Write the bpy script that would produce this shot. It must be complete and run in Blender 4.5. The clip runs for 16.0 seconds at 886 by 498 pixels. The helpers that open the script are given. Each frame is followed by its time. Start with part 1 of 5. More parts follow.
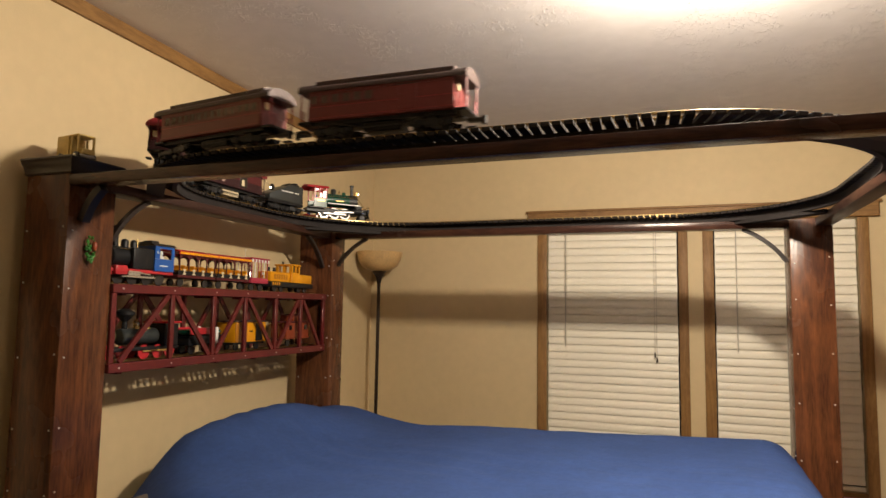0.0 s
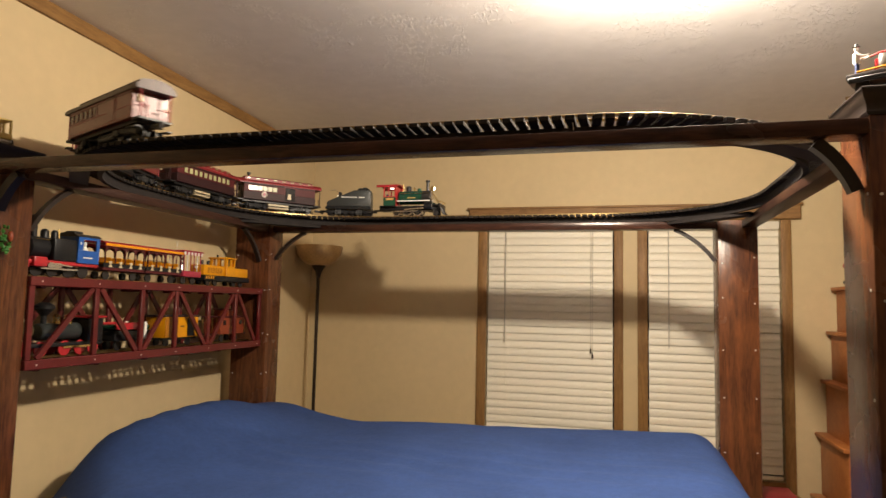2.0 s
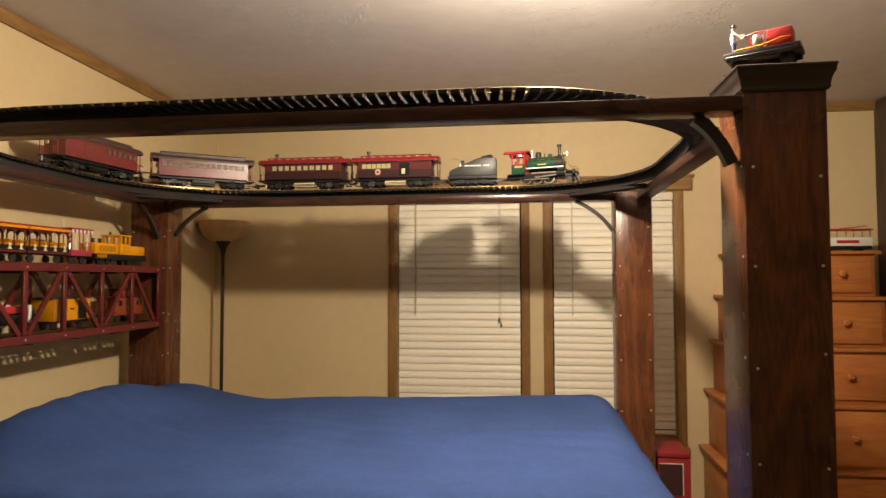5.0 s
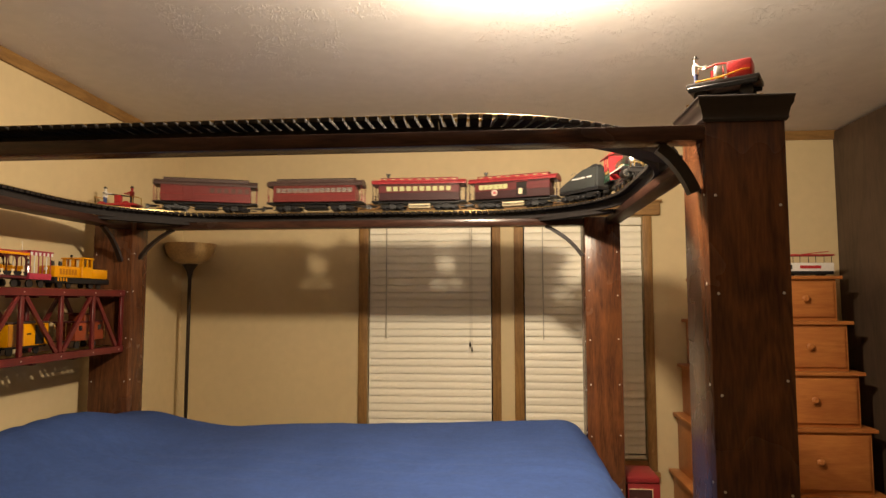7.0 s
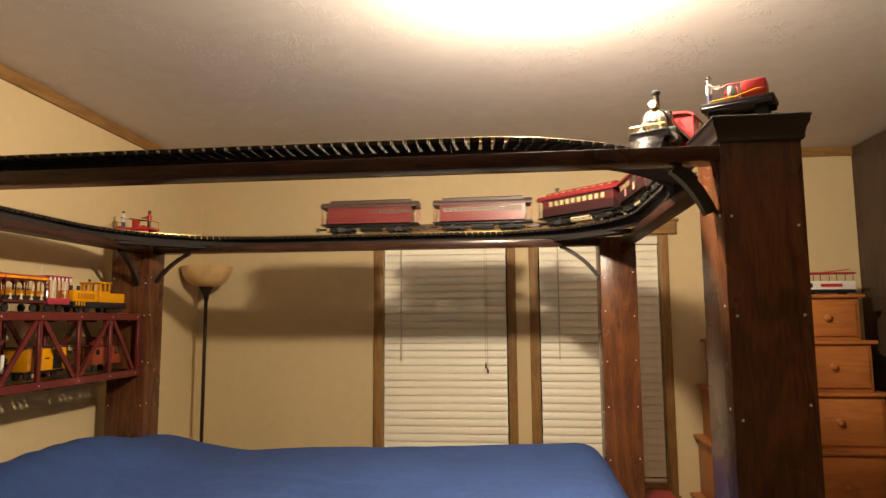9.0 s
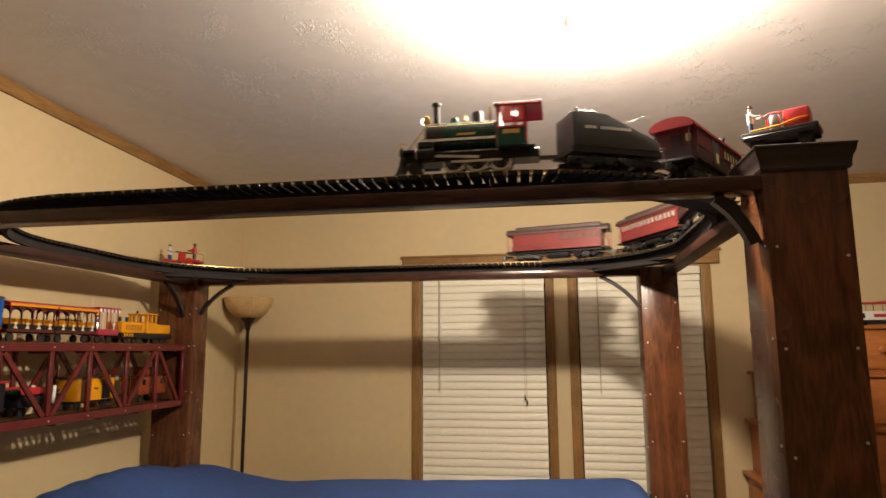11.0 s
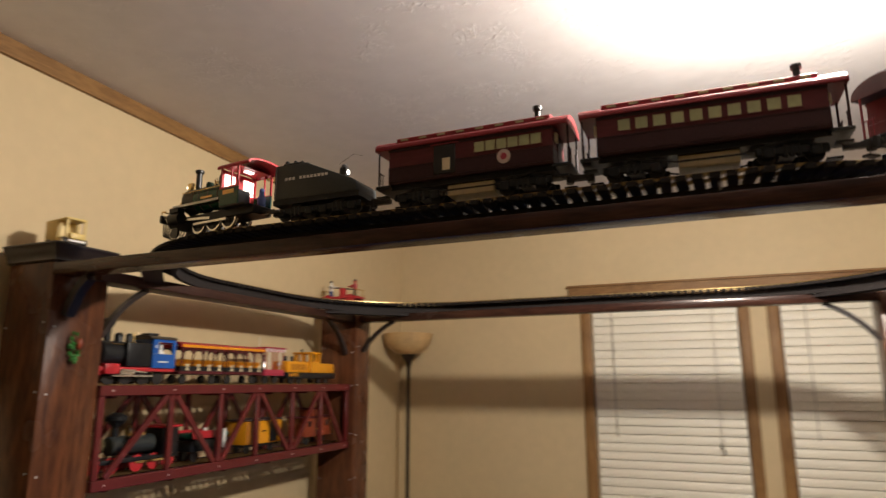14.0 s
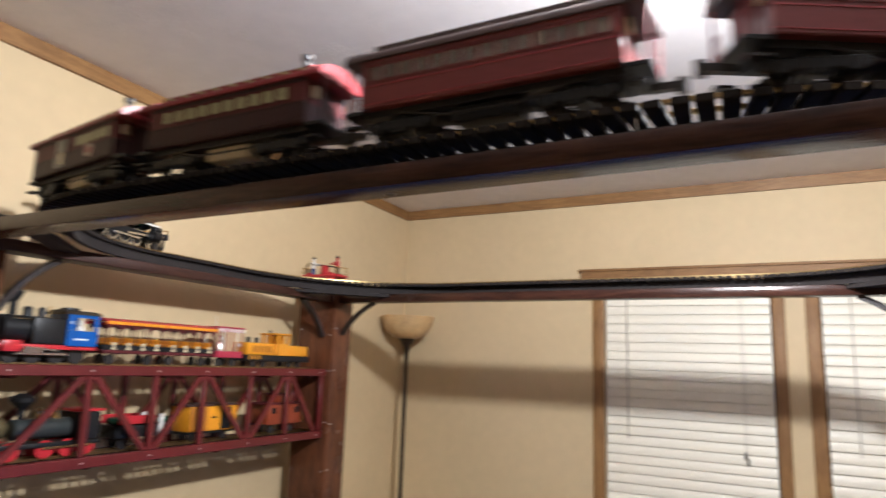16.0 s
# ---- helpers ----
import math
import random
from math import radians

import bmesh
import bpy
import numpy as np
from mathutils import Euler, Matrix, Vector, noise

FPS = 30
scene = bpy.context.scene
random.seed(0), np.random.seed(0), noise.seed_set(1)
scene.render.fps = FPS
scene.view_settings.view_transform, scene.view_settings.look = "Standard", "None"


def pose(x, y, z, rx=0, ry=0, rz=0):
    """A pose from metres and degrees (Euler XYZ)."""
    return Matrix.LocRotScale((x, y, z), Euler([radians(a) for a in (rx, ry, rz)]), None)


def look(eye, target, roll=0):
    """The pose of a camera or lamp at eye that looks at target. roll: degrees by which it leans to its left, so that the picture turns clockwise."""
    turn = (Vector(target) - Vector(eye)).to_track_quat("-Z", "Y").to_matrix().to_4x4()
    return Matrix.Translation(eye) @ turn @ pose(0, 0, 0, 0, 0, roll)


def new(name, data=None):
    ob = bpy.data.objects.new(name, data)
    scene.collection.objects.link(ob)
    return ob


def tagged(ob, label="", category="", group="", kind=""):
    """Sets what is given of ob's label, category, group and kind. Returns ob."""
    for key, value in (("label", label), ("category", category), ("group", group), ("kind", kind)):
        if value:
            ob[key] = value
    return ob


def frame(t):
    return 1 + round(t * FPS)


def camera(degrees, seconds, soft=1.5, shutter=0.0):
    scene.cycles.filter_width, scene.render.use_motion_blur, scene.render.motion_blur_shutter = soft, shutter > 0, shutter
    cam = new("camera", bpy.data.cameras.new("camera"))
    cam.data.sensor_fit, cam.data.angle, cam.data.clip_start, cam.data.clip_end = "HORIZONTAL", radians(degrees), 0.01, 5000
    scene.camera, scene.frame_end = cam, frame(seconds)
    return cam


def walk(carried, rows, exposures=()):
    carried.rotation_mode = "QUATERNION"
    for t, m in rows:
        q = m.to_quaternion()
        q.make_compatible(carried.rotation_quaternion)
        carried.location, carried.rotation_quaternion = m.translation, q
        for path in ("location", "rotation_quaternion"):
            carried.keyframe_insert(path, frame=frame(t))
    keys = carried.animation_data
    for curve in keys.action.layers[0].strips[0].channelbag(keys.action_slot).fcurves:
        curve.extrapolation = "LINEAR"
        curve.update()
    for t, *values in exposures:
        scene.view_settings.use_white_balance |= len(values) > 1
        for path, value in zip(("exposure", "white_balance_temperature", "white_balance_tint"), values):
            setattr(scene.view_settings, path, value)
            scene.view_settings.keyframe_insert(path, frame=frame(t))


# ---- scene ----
cam = camera(69.0, 16.0, soft=1.4, shutter=0.8)
PATH = [
    (0, (1.847, -0.156, 1.421), (1.16, 1.713, 1.605), 0.9),
    (0.5, (1.843, -0.151, 1.42), (1.19, 1.732, 1.593), 1.0),
    (1, (1.848, -0.148, 1.422), (1.227, 1.745, 1.599), 1.3),
    (1.5, (1.856, -0.142, 1.426), (1.292, 1.769, 1.607), 1.4),
    (2, (1.86, -0.14, 1.427), (1.339, 1.783, 1.598), 1.3),
    (2.5, (1.863, -0.14, 1.428), (1.393, 1.796, 1.599), 0.8),
    (3, (1.867, -0.141, 1.424), (1.425, 1.803, 1.588), 0.4),
    (3.5, (1.877, -0.158, 1.422), (1.462, 1.793, 1.57), 0.3),
    (4, (1.881, -0.152, 1.419), (1.487, 1.804, 1.55), 0.2),
    (4.5, (1.885, -0.153, 1.428), (1.529, 1.812, 1.53), 0.2),
    (5, (1.893, -0.135, 1.43), (1.629, 1.845, 1.519), -0.1),
    (7.5, (1.913, -0.123, 1.443), (1.731, 1.861, 1.622), -0.0),
    (8, (1.917, -0.125, 1.446), (1.712, 1.855, 1.643), -0.2),
    (8.5, (1.914, -0.129, 1.448), (1.698, 1.847, 1.663), -0.3),
    (9, (1.913, -0.117, 1.45), (1.684, 1.858, 1.668), -0.4),
    (11.5, (1.904, -0.129, 1.456), (1.513, 1.805, 1.782), -0.5),
    (12, (1.898, -0.123, 1.456), (1.444, 1.796, 1.79), -0.5),
    (12.5, (1.894, -0.089, 1.46), (1.368, 1.809, 1.807), 0.7),
    (13, (1.876, -0.034, 1.472), (1.268, 1.836, 1.837), 0.7),
    (13.5, (1.76, 0.042, 1.501), (1.1, 1.888, 1.895), 0.1),
    (14, (1.736, 0.126, 1.498), (0.968, 1.928, 1.903), -0.1),
    (14.5, (1.775, 0.228, 1.511), (0.773, 1.918, 1.885), 0.0),
    (15, (1.876, 0.333, 1.52), (0.799, 1.978, 1.888), 1.1),
    (15.5, (1.907, 0.471, 1.534), (0.83, 2.119, 1.885), 2.1),
    (16, (1.928, 0.563, 1.536), (0.985, 2.292, 1.885), 2.1),
]
EXPOSURES = [(0.0, 0.05, 6417, 10), (2.5, 0.07, 6562, 10), (5.0, 0.05, 6900, 10), (7.5, 0.05, 7238, 10), (9.0, 0.07, 7189, 10), (11.5, -0.1, 6369, 10), (12.5, -0.27, 6128, 10), (13.5, -0.27, 6031, 10), (14.5, 0.16, 5645, 10), (15.5, 0.48, 5163, 10), (16.0, 0.56, 5018, 10)]
walk(cam, [(t, look(eye, target, roll)) for t, eye, target, roll in PATH], EXPOSURES)

# ---- light ----
world = bpy.data.worlds.new("world")
world.use_nodes = True
world.node_tree.nodes["Background"].inputs[0].default_value = (0.02, 0.02, 0.025, 1)
world.node_tree.nodes["Background"].inputs[1].default_value = 0.2
scene.world = world
LAMP = (2.03, 1.68, 2.412)
lamp_data = bpy.data.lights.new("ceiling_bulb_light", "POINT")
lamp_data.energy, lamp_data.color, lamp_data.shadow_soft_size = 165, (1.0, 0.86, 0.68), 0.052
new("ceiling_bulb_light", lamp_data).matrix_world = pose(*LAMP)
scene.view_settings.exposure = 0.0


# ---- materials ----
def mat(name, color, rough=0.5, metal=0.0, vary=0.12, scale=8.0, bump=0.0, bscale=60.0, stretch=(1, 1, 1), spec=0.5, random_tint=0.0):
    """A node material: colour varied at two scales, with an optional fine relief."""
    m = bpy.data.materials.new(name)
    m.use_nodes = True
    nt = m.node_tree
    b = nt.nodes["Principled BSDF"]
    b.inputs["Roughness"].default_value, b.inputs["Metallic"].default_value = rough, metal
    b.inputs["Specular IOR Level"].default_value = spec
    tc = nt.nodes.new("ShaderNodeTexCoord")
    mp = nt.nodes.new("ShaderNodeMapping")
    mp.inputs["Scale"].default_value = stretch
    nt.links.new(tc.outputs["Object"], mp.inputs["Vector"])
    n1 = nt.nodes.new("ShaderNodeTexNoise")
    n1.inputs["Scale"].default_value, n1.inputs["Detail"].default_value = scale, 6
    n2 = nt.nodes.new("ShaderNodeTexNoise")
    n2.inputs["Scale"].default_value, n2.inputs["Detail"].default_value = scale * 9, 3
    for n in (n1, n2):
        nt.links.new(mp.outputs["Vector"], n.inputs["Vector"])
    add = nt.nodes.new("ShaderNodeMath")
    add.operation = "ADD"
    nt.links.new(n1.outputs["Fac"], add.inputs[0])
    nt.links.new(n2.outputs["Fac"], add.inputs[1])
    ramp = nt.nodes.new("ShaderNodeMapRange")
    ramp.inputs["From Min"].default_value, ramp.inputs["From Max"].default_value = 0.7, 1.3
    ramp.inputs["To Min"].default_value, ramp.inputs["To Max"].default_value = 1 - vary, 1 + vary
    nt.links.new(add.outputs[0], ramp.inputs["Value"])
    last = ramp.outputs["Result"]
    if random_tint:
        info = nt.nodes.new("ShaderNodeObjectInfo")
        r2 = nt.nodes.new("ShaderNodeMapRange")
        r2.inputs["To Min"].default_value, r2.inputs["To Max"].default_value = 1 - random_tint, 1 + random_tint
        nt.links.new(info.outputs["Random"], r2.inputs["Value"])
        mul = nt.nodes.new("ShaderNodeMath")
        mul.operation = "MULTIPLY"
        nt.links.new(last, mul.inputs[0])
        nt.links.new(r2.outputs["Result"], mul.inputs[1])
        last = mul.outputs[0]
    vm = nt.nodes.new("ShaderNodeVectorMath")
    vm.operation = "SCALE"
    vm.inputs[0].default_value = color
    nt.links.new(last, vm.inputs["Scale"])
    nt.links.new(vm.outputs["Vector"], b.inputs["Base Color"])
    if bump:
        n3 = nt.nodes.new("ShaderNodeTexNoise")
        n3.inputs["Scale"].default_value, n3.inputs["Detail"].default_value = bscale, 4
        nt.links.new(mp.outputs["Vector"], n3.inputs["Vector"])
        bp = nt.nodes.new("ShaderNodeBump")
        bp.inputs["Strength"].default_value, bp.inputs["Distance"].default_value = bump, 0.004
        nt.links.new(n3.outputs["Fac"], bp.inputs["Height"])
        nt.links.new(bp.outputs["Normal"], b.inputs["Normal"])
    return m


def grain(name, dark, light, rough=0.4, axis=2, scale=9.0, knots=False):
    """Stained wood: long growth-ring bands and fibres along one axis."""
    m = bpy.data.materials.new(name)
    m.use_nodes = True
    nt = m.node_tree
    b = nt.nodes["Principled BSDF"]
    b.inputs["Specular IOR Level"].default_value = 0.3
    tc = nt.nodes.new("ShaderNodeTexCoord")
    mp = nt.nodes.new("ShaderNodeMapping")
    stretch = [1.0, 1.0, 1.0]
    stretch[axis] = 0.12
    mp.inputs["Scale"].default_value = stretch
    nt.links.new(tc.outputs["Object"], mp.inputs["Vector"])
    warp = nt.nodes.new("ShaderNodeTexNoise")
    warp.inputs["Scale"].default_value, warp.inputs["Detail"].default_value, warp.inputs["Distortion"].default_value = scale, 3, 0.6
    rings = nt.nodes.new("ShaderNodeMath")
    rings.operation = "MULTIPLY"
    rings.inputs[1].default_value = 42
    sine = nt.nodes.new("ShaderNodeMath")
    sine.operation = "SINE"
    fibre = nt.nodes.new("ShaderNodeTexNoise")
    fibre.inputs["Scale"].default_value, fibre.inputs["Detail"].default_value = scale * 18, 4
    stain = nt.nodes.new("ShaderNodeTexNoise")
    stain.inputs["Scale"].default_value, stain.inputs["Detail"].default_value = 4.0, 3
    nt.links.new(mp.outputs["Vector"], warp.inputs["Vector"])
    nt.links.new(mp.outputs["Vector"], fibre.inputs["Vector"])
    nt.links.new(tc.outputs["Object"], stain.inputs["Vector"])
    nt.links.new(warp.outputs["Fac"], rings.inputs[0])
    nt.links.new(rings.outputs[0], sine.inputs[0])
    mix1 = nt.nodes.new("ShaderNodeMath")
    mix1.operation = "MULTIPLY_ADD"
    mix1.inputs[1].default_value = 0.15
    nt.links.new(sine.outputs[0], mix1.inputs[0])
    nt.links.new(fibre.outputs["Fac"], mix1.inputs[2])
    mix2 = nt.nodes.new("ShaderNodeMath")
    mix2.operation = "ADD"
    nt.links.new(mix1.outputs[0], mix2.inputs[0])
    nt.links.new(stain.outputs["Fac"], mix2.inputs[1])
    ramp = nt.nodes.new("ShaderNodeValToRGB")
    ramp.color_ramp.elements[0].position, ramp.color_ramp.elements[1].position = 0.30, 0.72
    ramp.color_ramp.elements[0].color, ramp.color_ramp.elements[1].color = (*dark, 1), (*light, 1)
    half = nt.nodes.new("ShaderNodeMath")
    half.operation = "MULTIPLY"
    half.inputs[1].default_value = 0.5
    nt.links.new(mix2.outputs[0], half.inputs[0])
    last = half.outputs[0]
    if knots:
        kmap = nt.nodes.new("ShaderNodeMapping")
        kmap.inputs["Scale"].default_value = [0.55 if i == axis else 1.0 for i in range(3)]
        cells = nt.nodes.new("ShaderNodeTexVoronoi")
        cells.inputs["Scale"].default_value = 4.2
        spot = nt.nodes.new("ShaderNodeMapRange")
        spot.inputs["From Min"].default_value, spot.inputs["From Max"].default_value = 0.05, 0.16
        spot.inputs["To Min"].default_value, spot.inputs["To Max"].default_value = 0.35, 1.0
        dim = nt.nodes.new("ShaderNodeMath")
        dim.operation = "MULTIPLY"
        nt.links.new(tc.outputs["Object"], kmap.inputs["Vector"])
        nt.links.new(kmap.outputs["Vector"], cells.inputs["Vector"])
        nt.links.new(cells.outputs["Distance"], spot.inputs["Value"])
        nt.links.new(last, dim.inputs[0])
        nt.links.new(spot.outputs["Result"], dim.inputs[1])
        last = dim.outputs[0]
    nt.links.new(last, ramp.inputs["Fac"])
    nt.links.new(ramp.outputs["Color"], b.inputs["Base Color"])
    rr = nt.nodes.new("ShaderNodeMapRange")
    rr.inputs["To Min"].default_value, rr.inputs["To Max"].default_value = rough + 0.12, rough - 0.08
    nt.links.new(stain.outputs["Fac"], rr.inputs["Value"])
    nt.links.new(rr.outputs["Result"], b.inputs["Roughness"])
    bp = nt.nodes.new("ShaderNodeBump")
    bp.inputs["Strength"].default_value, bp.inputs["Distance"].default_value = 0.25, 0.002
    nt.links.new(mix1.outputs[0], bp.inputs["Height"])
    nt.links.new(bp.outputs["Normal"], b.inputs["Normal"])
    return m


def glow(name, color, strength):
    m = bpy.data.materials.new(name)
    m.use_nodes = True
    b = m.node_tree.nodes["Principled BSDF"]
    b.inputs["Base Color"].default_value = (*color, 1)
    b.inputs["Emission Color"].default_value = (*color, 1)
    b.inputs["Emission Strength"].default_value = strength
    return m


def ceiling_material():
    """White ceiling paint over a stippled, stamped plaster relief."""
    m = mat("ceiling_plaster", (0.71, 0.67, 0.655), 0.8, vary=0.05, scale=1.5)
    nt = m.node_tree
    b = nt.nodes["Principled BSDF"]
    tc = nt.nodes.new("ShaderNodeTexCoord")
    big = nt.nodes.new("ShaderNodeTexNoise")
    big.inputs["Scale"].default_value, big.inputs["Detail"].default_value, big.inputs["Distortion"].default_value = 34, 4, 2.0
    patch = nt.nodes.new("ShaderNodeTexNoise")
    patch.inputs["Scale"].default_value, patch.inputs["Detail"].default_value = 4.5, 2
    ridge = nt.nodes.new("ShaderNodeMapRange")
    ridge.inputs["From Min"].default_value, ridge.inputs["From Max"].default_value = 0.55, 0.63
    mask = nt.nodes.new("ShaderNodeMapRange")
    mask.inputs["From Min"].default_value, mask.inputs["From Max"].default_value = 0.48, 0.60
    mul = nt.nodes.new("ShaderNodeMath")
    mul.operation = "MULTIPLY"
    for n in (big, patch):
        nt.links.new(tc.outputs["Object"], n.inputs["Vector"])
    nt.links.new(big.outputs["Fac"], ridge.inputs["Value"])
    nt.links.new(patch.outputs["Fac"], mask.inputs["Value"])
    nt.links.new(ridge.outputs["Result"], mul.inputs[0])
    nt.links.new(mask.outputs["Result"], mul.inputs[1])
    bp = nt.nodes.new("ShaderNodeBump")
    bp.inputs["Strength"].default_value, bp.inputs["Distance"].default_value = 0.7, 0.0034
    nt.links.new(mul.outputs[0], bp.inputs["Height"])
    nt.links.new(bp.outputs["Normal"], b.inputs["Normal"])
    return m


M_WALL = mat("cream_wall_paint", (0.60, 0.47, 0.27), 0.62, vary=0.04, scale=2.0, bump=0.12, bscale=140)
M_CEIL = ceiling_material()
M_TRIM = grain("oak_trim", (0.18, 0.090, 0.030), (0.32, 0.175, 0.060), 0.5, 0, 14)
M_TRIMV = grain("oak_casing", (0.18, 0.090, 0.030), (0.32, 0.175, 0.060), 0.5, 2, 14)
M_TRIMY = grain("oak_trim_side", (0.18, 0.090, 0.030), (0.32, 0.175, 0.060), 0.5, 1, 14)
M_POST = grain("dark_stained_post_wood", (0.038, 0.013, 0.008), (0.150, 0.054, 0.020), 0.24, 2, 9, True)
M_BEAM = grain("varnished_beam_wood", (0.020, 0.008, 0.006), (0.062, 0.025, 0.015), 0.22, 0, 9)
M_BEAMY = grain("dark_stained_side_wood", (0.020, 0.008, 0.006), (0.062, 0.025, 0.015), 0.42, 1, 9)
M_CAP = mat("black_stained_cap_wood", (0.014, 0.008, 0.007), 0.38, vary=0.3, scale=12)
M_CARPET = mat("beige_carpet", (0.34, 0.28, 0.20), 0.95, vary=0.2, scale=20, bump=0.6, bscale=300)
M_BLIND = mat("white_blind_vinyl", (0.82, 0.765, 0.63), 0.45, vary=0.03, scale=3, random_tint=0.03)
M_CORD = mat("blind_cord", (0.50, 0.46, 0.38), 0.8)
M_GLASSDARK = mat("night_glass", (0.01, 0.01, 0.015), 0.08)
M_BLANKET = mat("blue_cotton", (0.030, 0.062, 0.185), 0.92, vary=0.14, scale=5, bump=0.35, bscale=700, spec=0.2)
M_SHEET = mat("grey_patterned_sheet", (0.10, 0.085, 0.07), 0.9, vary=0.3, scale=16)
M_BRIDGE = mat("oxide_red_paint", (0.100, 0.009, 0.008), 0.42, vary=0.18, scale=14)
M_BRASS = mat("bright_brass", (0.80, 0.58, 0.24), 0.25, 1.0, vary=0.1, scale=40)
M_RAIL = mat("tarnished_brass_rail", (0.40, 0.29, 0.13), 0.33, 1.0, vary=0.25, scale=30)
M_TIE = mat("brown_black_tie_plastic", (0.018, 0.014, 0.012), 0.8, vary=0.25, scale=60, spec=0.2, random_tint=0.25)
M_BALLAST = mat("dark_roadbed", (0.014, 0.010, 0.009), 0.85, vary=0.3, scale=40)
M_STEEL = mat("bright_steel", (0.75, 0.74, 0.72), 0.25, 1.0, vary=0.05)
M_SCREW = mat("zinc_screw", (0.62, 0.60, 0.55), 0.4, 0.35)
M_IRON = mat("black_iron", (0.018, 0.016, 0.016), 0.4, vary=0.3, scale=30)
M_BLACK = mat("black_plastic", (0.011, 0.011, 0.012), 0.40, vary=0.2, scale=30, spec=0.3)
M_DGREY = mat("tender_grey_black", (0.030, 0.034, 0.034), 0.45, vary=0.15, scale=20)
M_GREEN = mat("dark_green_enamel", (0.010, 0.060, 0.035), 0.25, vary=0.1, scale=20)
M_RED = mat("red_enamel", (0.42, 0.022, 0.028), 0.30, vary=0.08, scale=15)
M_ROOFRED = mat("dark_red_roof_enamel", (0.21, 0.018, 0.022), 0.38, vary=0.1, scale=15, spec=0.3)
M_MAROON = mat("maroon_plank_paint", (0.088, 0.017, 0.018), 0.5, vary=0.18, scale=18, stretch=(0.2, 1, 1), spec=0.22)
M_DMAROON = mat("dark_maroon_lower_paint", (0.036, 0.013, 0.014), 0.5, vary=0.18, scale=18, spec=0.22)
M_CRIMSON = mat("crimson_plank_paint", (0.26, 0.030, 0.034), 0.42, vary=0.15, scale=18, stretch=(0.2, 1, 1))
M_COACH = mat("brick_red_coach_paint", (0.150, 0.027, 0.025), 0.34, vary=0.15, scale=18, stretch=(0.2, 1, 1))
M_ROOFD = mat("brown_grey_roof", (0.055, 0.030, 0.026), 0.5, vary=0.2, scale=20)
M_GOLD = mat("gold_lining", (0.75, 0.48, 0.16), 0.35, 0.6)
# Real ivory parts; on the train cars also painted light and reflections.
M_CREAM = mat("ivory_and_painted_light", (0.62, 0.52, 0.33), 0.45)
M_WINDOW = mat("ivory_window_shade", (0.40, 0.40, 0.21), 0.2)


def milky_plastic(name):
    """Pale glazing that lets light through and blurs it."""
    m = mat(name, (0.76, 0.71, 0.64), 0.2, vary=0.08, scale=30)
    g = m.node_tree.nodes["Principled BSDF"]
    g.inputs["Transmission Weight"].default_value, g.inputs["IOR"].default_value = 0.85, 1.1
    return m


M_WINRED = milky_plastic("milky_window_plastic")
M_WINBROWN = mat("smoky_window_plastic", (0.11, 0.075, 0.065), 0.15, vary=0.3, scale=30)
M_DOOR = grain("dark_door_wood", (0.045, 0.028, 0.018), (0.085, 0.052, 0.033), 0.5, 2, 6)
M_WINDARK = mat("dark_window", (0.02, 0.018, 0.018), 0.12)
M_YELLOW = mat("yellow_enamel", (0.68, 0.285, 0.003), 0.35, vary=0.08, scale=20)
M_ORANGE = mat("orange_red_enamel", (0.24, 0.045, 0.015), 0.4, vary=0.1)
M_AMBER = mat("amber_plank_paint", (0.40, 0.15, 0.008), 0.4, vary=0.15, stretch=(1, 1, 0.2))
M_BLUE = mat("blue_enamel", (0.011, 0.082, 0.34), 0.3, vary=0.06)
M_WHITE = mat("white_plastic", (0.72, 0.70, 0.66), 0.4, vary=0.05)
M_PINK = mat("pink_red_plastic", (0.34, 0.028, 0.055), 0.35)
M_TAN = mat("tan_yellow_toy", (0.62, 0.45, 0.13), 0.45)
M_DENIM = mat("denim_figure_paint", (0.03, 0.06, 0.20), 0.6)
M_LEAF = mat("green_ornament_plastic", (0.03, 0.16, 0.02), 0.5)
M_PINE = grain("orange_pine", (0.34, 0.110, 0.030), (0.48, 0.18, 0.050), 0.4, 0, 7, True)
M_ALAB = mat("amber_alabaster_glass", (0.55, 0.36, 0.16), 0.3, vary=0.2, scale=10)
M_BRONZE = mat("dark_bronze", (0.05, 0.035, 0.025), 0.35, 0.7)
M_HEAD = glow("lit_headlamp", (1.0, 0.93, 0.75), 9)
M_CABLIT = glow("cab_light_glow", (1.0, 0.80, 0.66), 3.0)
M_EMBLEM = mat("pale_emblem_print", (0.52, 0.40, 0.34), 0.5)
M_BULB = glow("lit_bulb", (1.0, 0.86, 0.68), 25)
M_FROST = glow("lit_frosted_shade_glass", (1.0, 0.90, 0.76), 3.0)


# ---- mesh helpers ----
def box(bm, x0, x1, y0, y1, z0, z1, m=None):
    vs = [Vector((x, y, z)) for z in (z0, z1) for x, y in ((x0, y0), (x1, y0), (x1, y1), (x0, y1))]
    if m is not None:
        vs = [m @ v for v in vs]
    v = [bm.verts.new(p) for p in vs]
    for f in ((3, 2, 1, 0), (4, 5, 6, 7), (0, 1, 5, 4), (1, 2, 6, 5), (2, 3, 7, 6), (3, 0, 4, 7)):
        bm.faces.new([v[i] for i in f])
    return v


